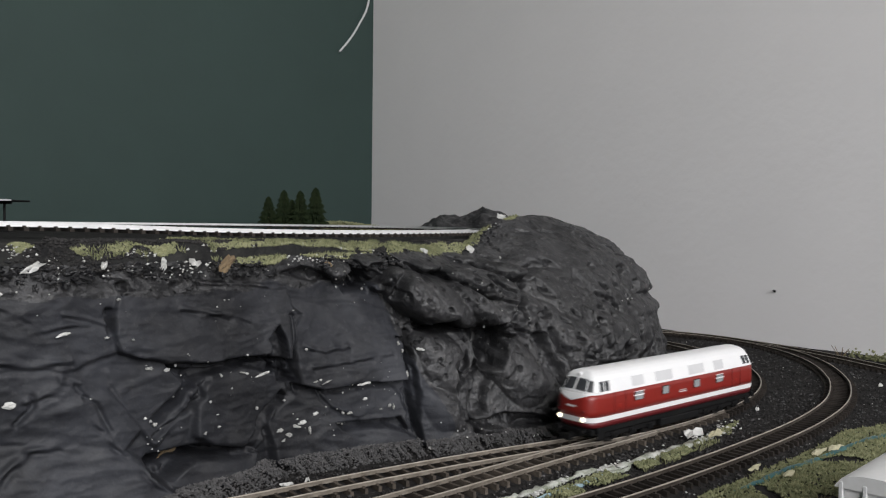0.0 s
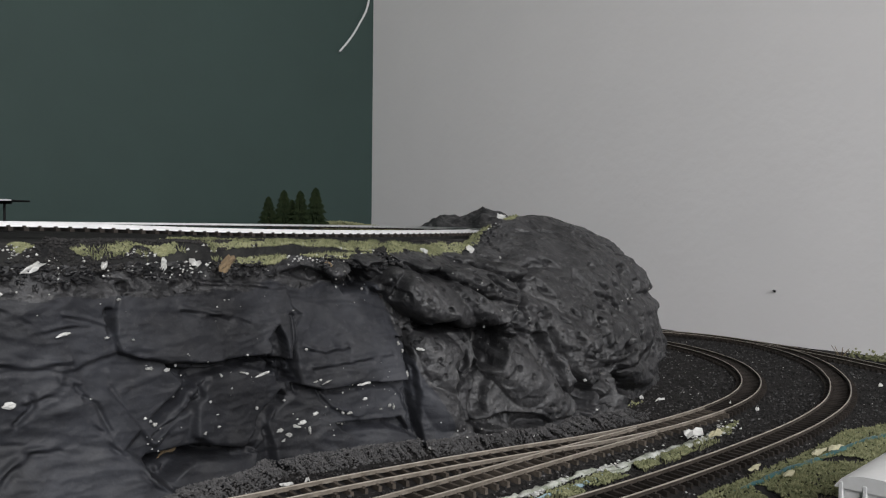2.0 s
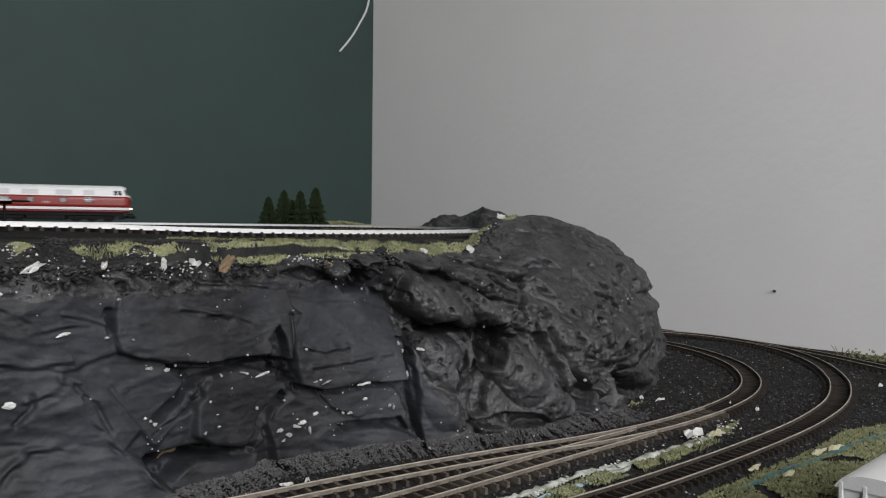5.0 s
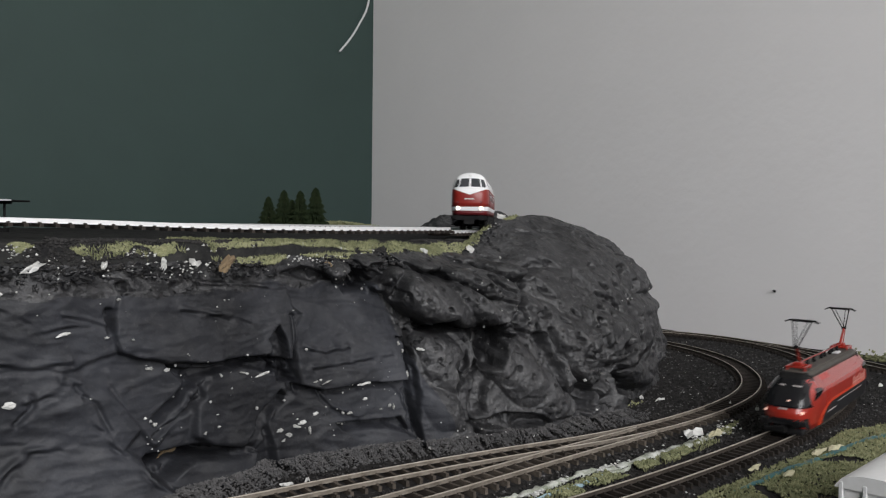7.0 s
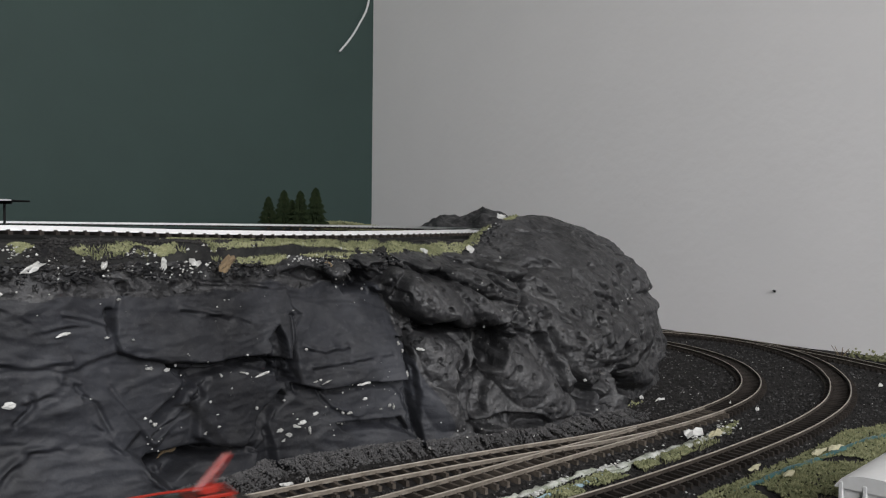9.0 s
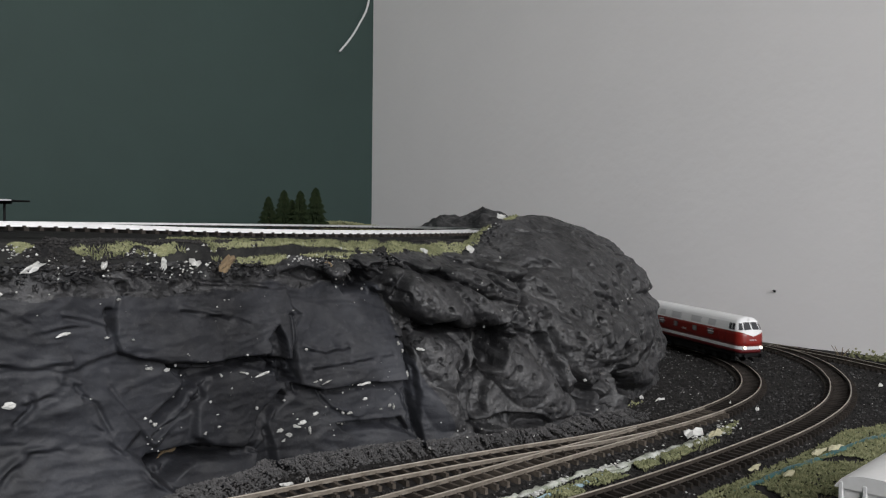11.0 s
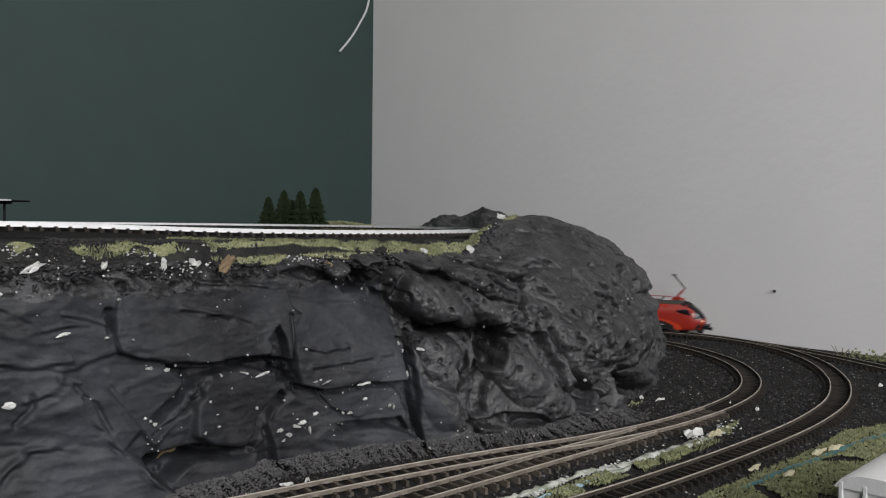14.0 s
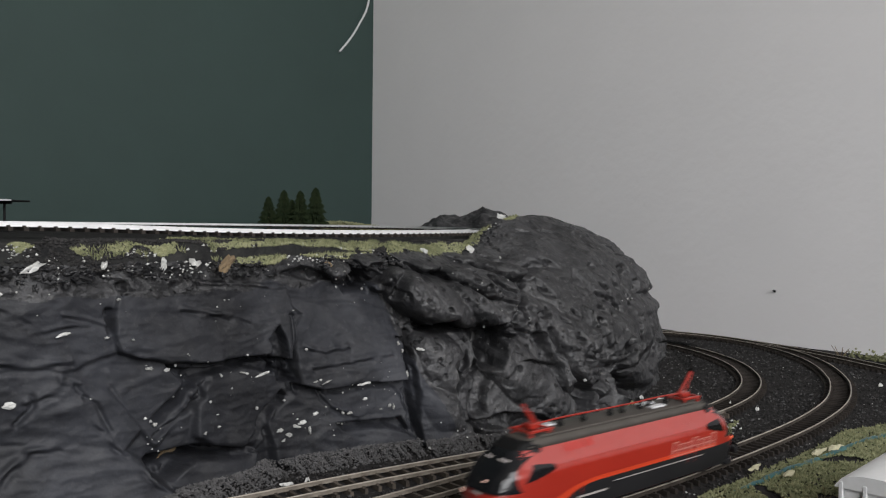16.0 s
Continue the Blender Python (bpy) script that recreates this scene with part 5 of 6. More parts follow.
# ---- loose white cord on the green wall, nail hole in the grey wall ----
cord_pts = [(0.011, 0.617), (0.022, 0.572), (0.037, 0.545), (0.059, 0.511), (0.090, 0.475)]
cord = bpy.data.curves.new("cord", "CURVE")
cord.dimensions, cord.bevel_depth, cord.bevel_resolution = "3D", 0.0022, 2
sp = cord.splines.new("POLY")
smooth_pts, _ = spline([tuple(room(0.006, b, z)) for b, z in cord_pts], step=0.01)
sp.points.add(len(smooth_pts) - 1)
for pt, c in zip(sp.points, smooth_pts):
    pt.co = (*c, 1)
cord.materials.append(M_PALE)
tagged(new("wall_cord", cord), "thin white cord hanging on the green wall", "cord")
hole = bmesh.new()
rod(hole, room(0.874, -0.004, 0.062), room(0.874, 0.0012, 0.062), 0.0016, 9)
rod(hole, room(0.874, 0.0, 0.062), room(0.874 + 0.001, 0.006, 0.062 + 0.0015), 0.0008, 8)
tagged(part("nail", hole, M_BLACK), "small dark nail in the grey wall", "nail")


# ---- pale covered wagon at the edge of the layout ----
def wagon():
    s = LINE_W.near(0.225, 0.405)
    d = LINE_W.along(s)
    m = Matrix.Translation((0.2305, 0.3940, 0.0)) @ Matrix.Rotation(math.atan2(d.y, d.x), 4, "Z")
    e = thing("covered_wagon", "off-white covered goods wagon with ribbed end wall", "wagon", at=m)
    L, Wd = 0.062, 0.0165
    part("body", solid(-L, L, -Wd, Wd, 0.0105, 0.0385, bevel=0.0040, segments=4), M_PALE_WAGON, e, "off-white wagon body")
    rings = []
    for x in (-L - 0.0012, L + 0.0012):
        rings.append([(x, y, 0.0352 + 0.0062 * (1 - (abs(y) / (Wd + 0.001)) ** 2.6) ** 0.55) for y in np.linspace(-Wd - 0.001, Wd + 0.001, 15)] + [(x, Wd + 0.001, 0.0346), (x, -Wd - 0.001, 0.0346)])
    part("roof", loft(bmesh.new(), rings), M_PALE_WAGON, e, "arched off-white wagon roof")
    for y in (-0.0150, -0.0052, 0.0052, 0.0150):
        part("end_rib", solid(-L - 0.0014, -L + 0.0004, y - 0.0009, y + 0.0009, 0.0105, 0.0375, bevel=0.0003, segments=1), M_PALE_WAGON, e, "upright end rib")
    part("end_rail", solid(-L - 0.0010, -L + 0.0004, -Wd, Wd, 0.0262, 0.0276), M_PALE_WAGON, e, "level end rail")
    for s2 in (-1, 1):
        for x in np.linspace(-0.055, 0.055, 9):
            part("side_rib", solid(x - 0.0007, x + 0.0007, *sorted((s2 * (Wd - 0.0003), s2 * (Wd + 0.0010))), 0.0110, 0.0365), M_PALE_WAGON, e)
    part("underframe", solid(-L, L, -0.0140, 0.0140, 0.0070, 0.0108, bevel=0.0006, segments=1), M_BLACK, e, "black underframe")
    for x in (-0.036, 0.036):
        for s2 in (-1, 1):
            w = bmesh.new()
            rod(w, (x, s2 * 0.0076, 0.0056), (x, s2 * 0.0098, 0.0056), 0.0056, 16)
            part("wheel", w, M_STEEL, e)


wagon()
track("wagon_track", LINE_W, 0.142, LINE_W.length - 0.01, 0.0, 1.0, "short dark track under the pale wagon", M_RAIL, M_SLEEPER)


# ---- diesel locomotive: wine red below, white above, one white band ----
D_SECT = [(0.0130, 0.0156, 0.1030), (0.0168, 0.0160, 0.1048), (0.0202, 0.0162, 0.1055), (0.0270, 0.0162, 0.1056), (0.0320, 0.0161, 0.1052), (0.0355, 0.0158, 0.1042), (0.0382, 0.0151, 0.1026),
          (0.0412, 0.0141, 0.1006), (0.0440, 0.0130, 0.0988), (0.0462, 0.0115, 0.0976), (0.0479, 0.0093, 0.0960), (0.0491, 0.0065, 0.0940), (0.0497, 0.0030, 0.0932), (0.0499, 0.0003, 0.0930)]


def sect(table, z):
    Z = [r[0] for r in table]
    return float(np.interp(z, Z, [r[1] for r in table])), float(np.interp(z, Z, [r[2] for r in table]))


def nose_x(table, y, z, start, ny=4.2, nx=2.1):
    w, xf = sect(table, z)
    k = max(0.0, 1 - min(1.0, abs(y) / w) ** ny)
    return start + (xf - start) * k ** (1 / nx)


def side_y(table, x, z, start, ny=4.2, nx=2.1):
    w, xf = sect(table, z)
    if abs(x) <= start:
        return w
    k = max(0.0, 1 - min(1.0, (abs(x) - start) / (xf - start)) ** nx)
    return w * k ** (1 / ny)


def outline(table, z, start, n=14, grow=0.0):
    """The plan of the body at height z, both ends rounded."""
    w, xf = sect(table, z)
    front = []
    for i in range(n + 1):
        a = -math.pi / 2 + math.pi * i / n
        s, c = math.sin(a), math.cos(a)
        y = (w + grow) * math.copysign(abs(s) ** (2 / 4.2), s)
        x = start + (xf + grow - start) * abs(c) ** (2 / 2.1)
        front.append((x, y, z))
    return front + [(-x, -y, z) for x, y, z in front]


def band(table, z0, z1, start, grow=0.0, steps=3, extra=()):
    zs = sorted({z0, z1, *[z0 + (z1 - z0) * i / steps for i in range(steps + 1)], *extra})
    return loft(bmesh.new(), [outline(table, z, start, 14, grow) for z in zs])


def side_patch(table, x0, x1, z0, z1, start, side, lift, n=4, skew=0.0):
    """A thin plate that follows the side of the body."""
    bm = bmesh.new()
    rows = []
    for lay in (-0.0004, lift):
        grid = []
        for i in range(n + 1):
            for j in range(n + 1):
                z = z0 + (z1 - z0) * j / n
                x = x0 + (x1 - x0) * i / n + skew * (z - z0)
                grid.append(bm.verts.new((x, side * (side_y(table, x, z, start) + lay), z)))
        rows.append(grid)
    return close_plate(bm, rows, n)


def side_sheet(table, f, start, side, lift, n=8):
    """A thin plate on the side of the body; f gives x and z from two shares."""
    bm = bmesh.new()
    rows = []
    for lay in (-0.0004, lift):
        grid = []
        for i in range(n + 1):
            for j in range(n + 1):
                x, z = f(i / n, j / n)
                grid.append(bm.verts.new((x, side * (side_y(table, x, z, start) + lay), z)))
        rows.append(grid)
    return close_plate(bm, rows, n)


def nose_patch(table, corners, start, end, lift, n=5):
    """A thin plate on the nose between four (y, z) corners."""
    bm = bmesh.new()
    rows = []
    (ya, za), (yb, zb), (yc, zc), (yd, zd) = corners
    for lay in (-0.0004, lift):
        grid = []
        for i in range(n + 1):
            for j in range(n + 1):
                s, t = 0.5 - 0.5 * math.cos(math.pi * i / n), j / n
                y = (ya * (1 - s) + yb * s) * (1 - t) + (yd * (1 - s) + yc * s) * t
                z = (za * (1 - s) + zb * s) * (1 - t) + (zd * (1 - s) + zc * s) * t
                grid.append(bm.verts.new((end * (nose_x(table, y, z, start) + lay), y, z)))
        rows.append(grid)
    return close_plate(bm, rows, n)


def close_plate(bm, rows, n):
    lo, hi = rows
    k = n + 1
    for g in (lo, hi):
        for i in range(n):
            for j in range(n):
                bm.faces.new((g[i * k + j], g[(i + 1) * k + j], g[(i + 1) * k + j + 1], g[i * k + j + 1]))
    rim = [i * k for i in range(n)] + [n * k + j for j in range(n)] + [i * k + n for i in range(n, 0, -1)] + [j for j in range(n, 0, -1)]
    for a, b in zip(rim, rim[1:] + rim[:1]):
        bm.faces.new((lo[a], lo[b], hi[b], hi[a]))
    bmesh.ops.recalc_face_normals(bm, faces=bm.faces[:])
    return bm


def bogie(parent, x, axles, half, wheel_r=0.0056):
    frame_bm = bmesh.new()
    for s in (-1, 1):
        box(frame_bm, x - half, x + half, s * 0.0118 - 0.0012, s * 0.0118 + 0.0012, 0.0042, 0.0092, 0.0008, 1)
        for a in axles:
            box(frame_bm, x + a - 0.0028, x + a + 0.0028, s * 0.0134 - 0.0010, s * 0.0134 + 0.0010, 0.0030, 0.0075, 0.0005, 1)
            rod(frame_bm, (x + a, s * 0.0128, 0.0052), (x + a, s * 0.0152, 0.0052), 0.0016, 8)
    box(frame_bm, x - half * 0.7, x + half * 0.7, -0.0118, 0.0118, 0.0070, 0.0112)
    b = part("bogie", frame_bm, M_BLACK, parent)
    for a in axles:
        for s in (-1, 1):
            w = bmesh.new()
            rod(w, (x + a, s * 0.0078, wheel_r), (x + a, s * 0.0100, wheel_r), wheel_r, 18)
            rod(w, (x + a, s * 0.0072, wheel_r), (x + a, s * 0.0079, wheel_r), wheel_r * 1.12, 18)
            part("wheel", w, M_STEEL, b)
    return b


def buffers(parent, x, end, mat=None):
    bm = bmesh.new()
    box(bm, *sorted((end * (x - 0.0035), end * (x - 0.0005))), -0.0160, 0.0160, 0.0085, 0.0125, 0.0006, 1)
    beam = part("buffer_beam", bm, mat or M_BLACK, parent)
    for s in (-1, 1):
        b = bmesh.new()
        rod(b, (end * (x - 0.001), s * 0.0100, 0.0108), (end * (x + 0.0045), s * 0.0100, 0.0108), 0.0010, 8)
        rod(b, (end * (x + 0.0040), s * 0.0100, 0.0108), (end * (x + 0.0050), s * 0.0100, 0.0108), 0.0024, 12)
        part("buffer", b, M_BLACK, parent)
    c = bmesh.new()
    box(c, *sorted((end * (x - 0.006), end * (x + 0.0075))), -0.0016, 0.0016, 0.0055, 0.0085, 0.0005, 1)
    box(c, *sorted((end * (x + 0.0055), end * (x + 0.0080))), -0.0045, 0.0045, 0.0050, 0.0090, 0.0004, 1)
    part("coupler", c, M_BLACK, parent)


def diesel(label):
    T, S = D_SECT, 0.0925
    e = thing("diesel_locomotive", label, "locomotive", "model locomotives")
    body = part("body", band(T, 0.0202, 0.0355, S, 0.0, 4), M_RED, e, "wine-red body side", True)
    part("skirt", band(T, 0.0130, 0.0168, S, 0.0, 1), M_DKRED, e, "dark red lower edge", True)
    part("white_band", band(T, 0.01685, 0.02015, S, 0.00025, 1), M_WHITE, e, "white band round the body")
    roof = part("roof", band(T, 0.03555, 0.0499, S, 0.0001, 9, [r[0] for r in T if r[0] > 0.0356]), M_WHITE, e, "rounded white roof", True)
    for p in roof.data.polygons:
        p.use_smooth = p.area < 1e-4
    part("gutter", band(T, 0.0352, 0.0358, S, 0.0004, 1), M_WHITE, e, "thin raised white rain strip")
    for end in (1, -1):
        v = bmesh.new()
        n, lay = 10, []
        for lift in (-0.0003, 0.0003):
            g = []
            for j in range(n + 1):
                z = 0.0306 + 0.0048 * j / n
                for i in range(n + 1):
                    y = 0.0140 * (j / n + 0.02) * (2 * i / n - 1)
                    g.append(v.verts.new((end * (nose_x(T, y, z, S) + lift), y, z)))
            lay.append(g)
        part("nose_point", close_plate(v, lay, n), M_WHITE, e, "white point on the red nose")
        for s in (-1, 1):
            part("windscreen", nose_patch(T, [(s * 0.0007, 0.0376), (s * 0.0094, 0.0372), (s * 0.0080, 0.0446), (s * 0.0007, 0.0450)], S, end, 0.0002), M_CABGLASS, roof, "dark windscreen pane")
            part("corner_window", nose_patch(T, [(s * 0.0103, 0.0371), (s * 0.0140, 0.0368), (s * 0.0118, 0.0436), (s * 0.0089, 0.0443)], S, end, 0.0002), M_CABGLASS, roof, "dark corner pane")
            for x0, x1 in ((0.0905, 0.0950), (0.0850, 0.0895)):
                x0, x1 = sorted((end * x0, end * x1))
                part("cab_window", side_patch(T, x0, x1, 0.0368, 0.0432, S, s, 0.0002, skew=-end * 0.22), M_CABGLASS, roof, "dark cab side pane")
            lamp = bmesh.new()
            x = nose_x(T, 0.0099, 0.0188, S)
            rod(lamp, (end * (x - 0.002), s * 0.0099, 0.0188), (end * (x + 0.0010), s * 0.0099, 0.0188), 0.0021, 14, 0.0019)
            housing = part("lamp_housing", lamp, M_WHITE, e, "round white lamp housing")
            lens = bmesh.new()
            rod(lens, (end * (x + 0.0009), s * 0.0099, 0.0188), (end * (x + 0.0015), s * 0.0099, 0.0188), 0.0016, 14, 0.0012)
            part("headlamp", lens, M_LAMP if end > 0 else M_PALE, housing, "glowing warm headlamp" if end > 0 else "unlit headlamp")
            up = bmesh.new()
            xu = nose_x(T, 0.0099, 0.0240, S)
            rod(up, (end * (xu - 0.001), s * 0.0099, 0.0240), (end * (xu + 0.0005), s * 0.0099, 0.0240), 0.0010, 10)
            part("marker_lamp", up, M_DKRED, e)
        tl = bmesh.new()
        xt = nose_x(T, 0, 0.0468, S)
        rod(tl, (end * (xt - 0.004), 0, 0.0472), (end * (xt + 0.0012), 0, 0.0466), 0.0018, 12, 0.0015)
        part("top_lamp", tl, M_WHITE, roof, "white lamp above the windscreen")
        for k in range(3):
            part("number_bar", nose_patch(T, [(-0.0042 + 0.0028 * k, 0.0264), (-0.0020 + 0.0028 * k, 0.0264), (-0.0020 + 0.0028 * k, 0.0275), (-0.0042 + 0.0028 * k, 0.0275)], S, end, 0.0002, 2), M_PALE, body)
        buffers(e, 0.1035, end)
        bogie(e, end * 0.056, (-0.0205, 0.0, 0.0205), 0.029)
        for s in (-1, 1):
            step_bm = bmesh.new()
            box(step_bm, end * 0.093 - 0.0035, end * 0.093 + 0.0035, s * 0.0150 - 0.0004, s * 0.0150 + 0.0004, 0.0040, 0.0115)
            box(step_bm, end * 0.093 - 0.0035, end * 0.093 + 0.0035, s * 0.0155 - 0.0012, s * 0.0155 + 0.0012, 0.0045, 0.0050)
            part("footstep", step_bm, M_BLACK, e)
    for s in (-1, 1):
        for k, x in enumerate((0.0530, 0.0216, -0.0182, -0.0496)):
            wide = 0.0052 if k in (0, 3) else 0.0044
            w = part("window_frame", side_patch(T, x - wide, x + wide, 0.0266, 0.0327, S, s, 0.0002, 2), M_BLACK, body, "dark recessed window frame")
            part("window_pane", side_patch(T, x - wide + 0.0006, x + wide - 0.0010, 0.0269, 0.0322, S, s, 0.00035, 2), M_GLASS_PALE, w, "pale grey window pane")
            if k in (0, 3):
                part("window_bar", side_patch(T, x - wide - 0.0003, x + wide + 0.0006, 0.0298, 0.0305, S, s, 0.0007, 2), M_WHITE, w, "white sliding-window bar")
                part("window_bar", side_patch(T, x - wide, x + wide, 0.0325, 0.0329, S, s, 0.0006, 2), M_WHITE, w, "white sliding-window bar")
        for x, wide in ((0.0530, 0.0068), (0.0222, 0.0102), (-0.0190, 0.0102), (-0.0497, 0.0064)):
            part("roof_grille", side_patch(T, x - wide, x + wide, 0.0366, 0.0432, S, s, 0.0002, 3, skew=-0.1), M_PALE, roof, "pale grey roof grille")
        part("plate", side_patch(T, -0.0048, 0.0048, 0.0256, 0.0262, S, s, 0.0003, 2), M_PALE, body)
        part("plate", side_patch(T, -0.0040, 0.0040, 0.0269, 0.0273, S, s, 0.0003, 2), M_PALE, body)
        for x in (0.074, -0.074):
            part("badge", side_patch(T, x - 0.0012, x + 0.0012, 0.0246, 0.0266, S, s, 0.0002, 2), M_RJ, body)
            for dx in (-0.006, 0.006):
                part("door_seam", side_patch(T, x + dx - 0.0002, x + dx + 0.0002, 0.0204, 0.0350, S, s, 0.0003, 3), M_DKRED, body)
    under = bmesh.new()
    box(under, -0.0960, 0.0960, -0.0150, 0.0150, 0.0085, 0.0132, 0.0008, 1)
    box(under, -0.0240, 0.0240, -0.0148, 0.0148, 0.0030, 0.0090, 0.0012, 2)
    part("underframe", under, M_BLACK, e)
    return e


loco_low = diesel("red and white model diesel locomotive running on the lower track")
loco_up = diesel("red and white model diesel locomotive running on the plateau track")


# ---- electric locomotive: bright red with charcoal skirt, grey roof and two pantographs ----
E_SECT = [(0.0050, 0.0164, 0.0975), (0.0120, 0.0172, 0.1010), (0.0170, 0.0174, 0.1018), (0.0220, 0.0174, 0.1000), (0.0270, 0.0172, 0.0965), (0.0305, 0.0171, 0.0930), (0.0312, 0.0168, 0.0925), (0.0345, 0.0144, 0.0885), (0.0386, 0.0112, 0.0835),
          (0.0415, 0.0100, 0.0785), (0.0428, 0.0080, 0.0740)]


def pantograph(parent, x, end):
    base = bmesh.new()
    for s in (-1, 1):
        box(base, x - 0.0085, x + 0.0085, s * 0.0062 - 0.0008, s * 0.0062 + 0.0008, 0.0446, 0.0460, 0.0003, 1)
    for dx in (-0.0075, 0.0, 0.0075):
        box(base, x + dx - 0.0008, x + dx + 0.0008, -0.0066, 0.0066, 0.0447, 0.0460, 0.0003, 1)
    box(base, x - 0.0035, x + 0.0035, -0.0030, 0.0030, 0.0452, 0.0482, 0.0006, 1)
    p = part("pantograph", base, M_RJ, parent, "orange-red pantograph frame")
    for s in (-1, 1):
        for dx in (-0.0065, 0.0065):
            ins = bmesh.new()
            rod(ins, (x + dx, s * 0.0062, 0.0425), (x + dx, s * 0.0062, 0.0450), 0.0012, 8, 0.0008)
            part("insulator", ins, M_RJ, p)
    k = Vector((x + end * 0.0085, 0, 0.0600))
    low = bmesh.new()
    rod(low, (x - end * 0.004, 0, 0.0465), k, 0.0011, 8, 0.0008)
    rod(low, (x - end * 0.001, 0.0016, 0.0462), k + Vector((0, 0.0012, -0.001)), 0.0004, 6)
    part("lower_arm", low, M_RJ, p, "orange-red lower arm")
    top = bmesh.new()
    for s in (-1, 1):
        rod(top, k + Vector((0, s * 0.0012, 0)), (x - end * 0.006, s * 0.0068, 0.0775), 0.00045, 6)
        rod(top, k + Vector((0, -s * 0.0004, 0.001)), (x - end * 0.0055, s * 0.0040, 0.0772), 0.00028, 6)
    rod(top, k + Vector((0, -0.0018, 0)), k + Vector((0, 0.0018, 0)), 0.0010, 8)
    rod(top, (x - end * 0.006, -0.0075, 0.0775), (x - end * 0.006, 0.0075, 0.0775), 0.00045, 6)
    part("upper_arm", top, M_BLACK, p, "thin dark upper arm")
    head = bmesh.new()
    for dx in (-0.0018, 0.0018):
        hx = x - end * 0.006 + dx
        box(head, hx - 0.0006, hx + 0.0006, -0.0085, 0.0085, 0.0778, 0.0787, 0.0002, 1)
        for s in (-1, 1):
            rod(head, (hx, s * 0.0083, 0.0783), (hx, s * 0.0118, 0.0768), 0.0005, 6, 0.0004)
    part("contact_shoe", head, M_BLACK, p, "dark contact shoe")


def electric():
    T, S = E_SECT, 0.070
    e = thing("electric_locomotive", "bright red model electric locomotive with two raised pantographs", "locomotive", "model locomotives")
    body = part("body", band(T, 0.0050, 0.0308, S, 0.0, 6, [r[0] for r in T if r[0] < 0.0305]), M_RJ, e, "bright red lacquered body", True)
    part("shoulder", band(T, 0.0308, 0.0386, S, 0.0, 3), M_RJ_SHEEN, e, "sloping red roof edge with a painted pink sheen")
    roof = part("roof", band(T, 0.0386, 0.0428, S, -0.0001, 2, [0.0415]), M_GREYROOF, e, "flat dark grey roof", True)
    deck = bmesh.new()
    box(deck, -0.066, 0.066, -0.0088, 0.0088, 0.0422, 0.0436, 0.0006, 1)
    part("roof_deck", deck, M_GREYROOF, roof)
    for s in (-1, 1):
        def skirt(a, b):
            q = b * math.pi / 2
            return -0.066 + a * (0.098 + 0.030 * math.cos(q)), 0.0052 + 0.0124 * math.sin(q)

        def swoop(a, b):
            q = a * math.pi / 2
            return 0.030 + (0.032 + 0.010 * b) * math.cos(q), 0.0052 + (0.0124 + 0.0020 * b) * math.sin(q)
        part("skirt", side_sheet(T, skirt, S, s, 0.00025, 10), M_RJ_SKIRT, e, "charcoal lower body panel")
        part("swoosh", side_sheet(T, swoop, S, s, 0.0002, 10), M_RJ_BRIGHT, e, "orange-red arc round the skirt")
        part("skirt", side_patch(T, -0.093, -0.060, 0.0052, 0.0176, S, s, 0.0002, 6, skew=0.1), M_RJ_SKIRT, e, "charcoal lower body panel")
        part("swoosh", side_patch(T, -0.092, 0.030, 0.0176, 0.0196, S, s, 0.0002, 6), M_RJ_BRIGHT, e, "orange-red line above the skirt")
        part("skirt_line", side_patch(T, -0.060, 0.020, 0.0146, 0.0150, S, s, 0.0005, 4), M_RJ_TRIM, e, "thin silver line")
        part("skirt_line", side_patch(T, 0.026, 0.048, 0.0110, 0.0120, S, s, 0.0005, 4), M_RJ_TRIM, e, "thin silver line")
        for end in (1, -1):
            def pane(a, b):
                x = 0.064 + 0.0195 * a
                lo, hi = 0.0290 - 0.0042 * a ** 0.8, 0.0310 + 0.0018 * a ** 0.5
                return end * (x - 0.55 * a * b * 0.0100), lo + (hi - lo) * b
            part("side_window", side_sheet(T, pane, S, s, 0.0003, 8), M_GLASS, body, "dark slanted cab side window")
            for dx in (0.052, 0.045):
                part("door_seam", side_patch(T, end * dx - 0.0002, end * dx + 0.0002, 0.0125, 0.0345, S, s, 0.0003, 4), M_RJ_DARK, body)
        part("vent_panel", side_patch(T, 0.040, 0.054, 0.0350, 0.0382, S, s, 0.0002, 3), M_RJ_DARK, body, "dull red roof-edge panel")
        part("vent_panel", side_patch(T, 0.032, 0.038, 0.0350, 0.0382, S, s, 0.0002, 3), M_RJ_DARK, body, "dull red roof-edge panel")
        # the lettering is kept as slanted outlines
        for k in range(7):
            x0 = -0.030 - 0.0062 * k
            tall = 0.0262 if k in (0, 3, 6) else 0.0245
            x0, wd = (x0, 0.0046)
            for a, b, za, zb in ((x0, x0 + 0.0004, 0.0182, tall), (x0 - wd, x0 - wd + 0.0004, 0.0182, tall)):
                part("letter_shape", side_patch(T, a, b, za, zb, S, s, 0.0003, 2, skew=-s * 0.25), M_LETTER, body)
            for zc in (0.0182, 0.0212, tall - 0.0005):
                part("letter_shape", side_patch(T, x0 - wd - s * 0.25 * (zc - 0.0182), x0 + 0.0005 - s * 0.25 * (zc - 0.0182), zc, zc + 0.0004, S, s, 0.0003, 2), M_LETTER, body)
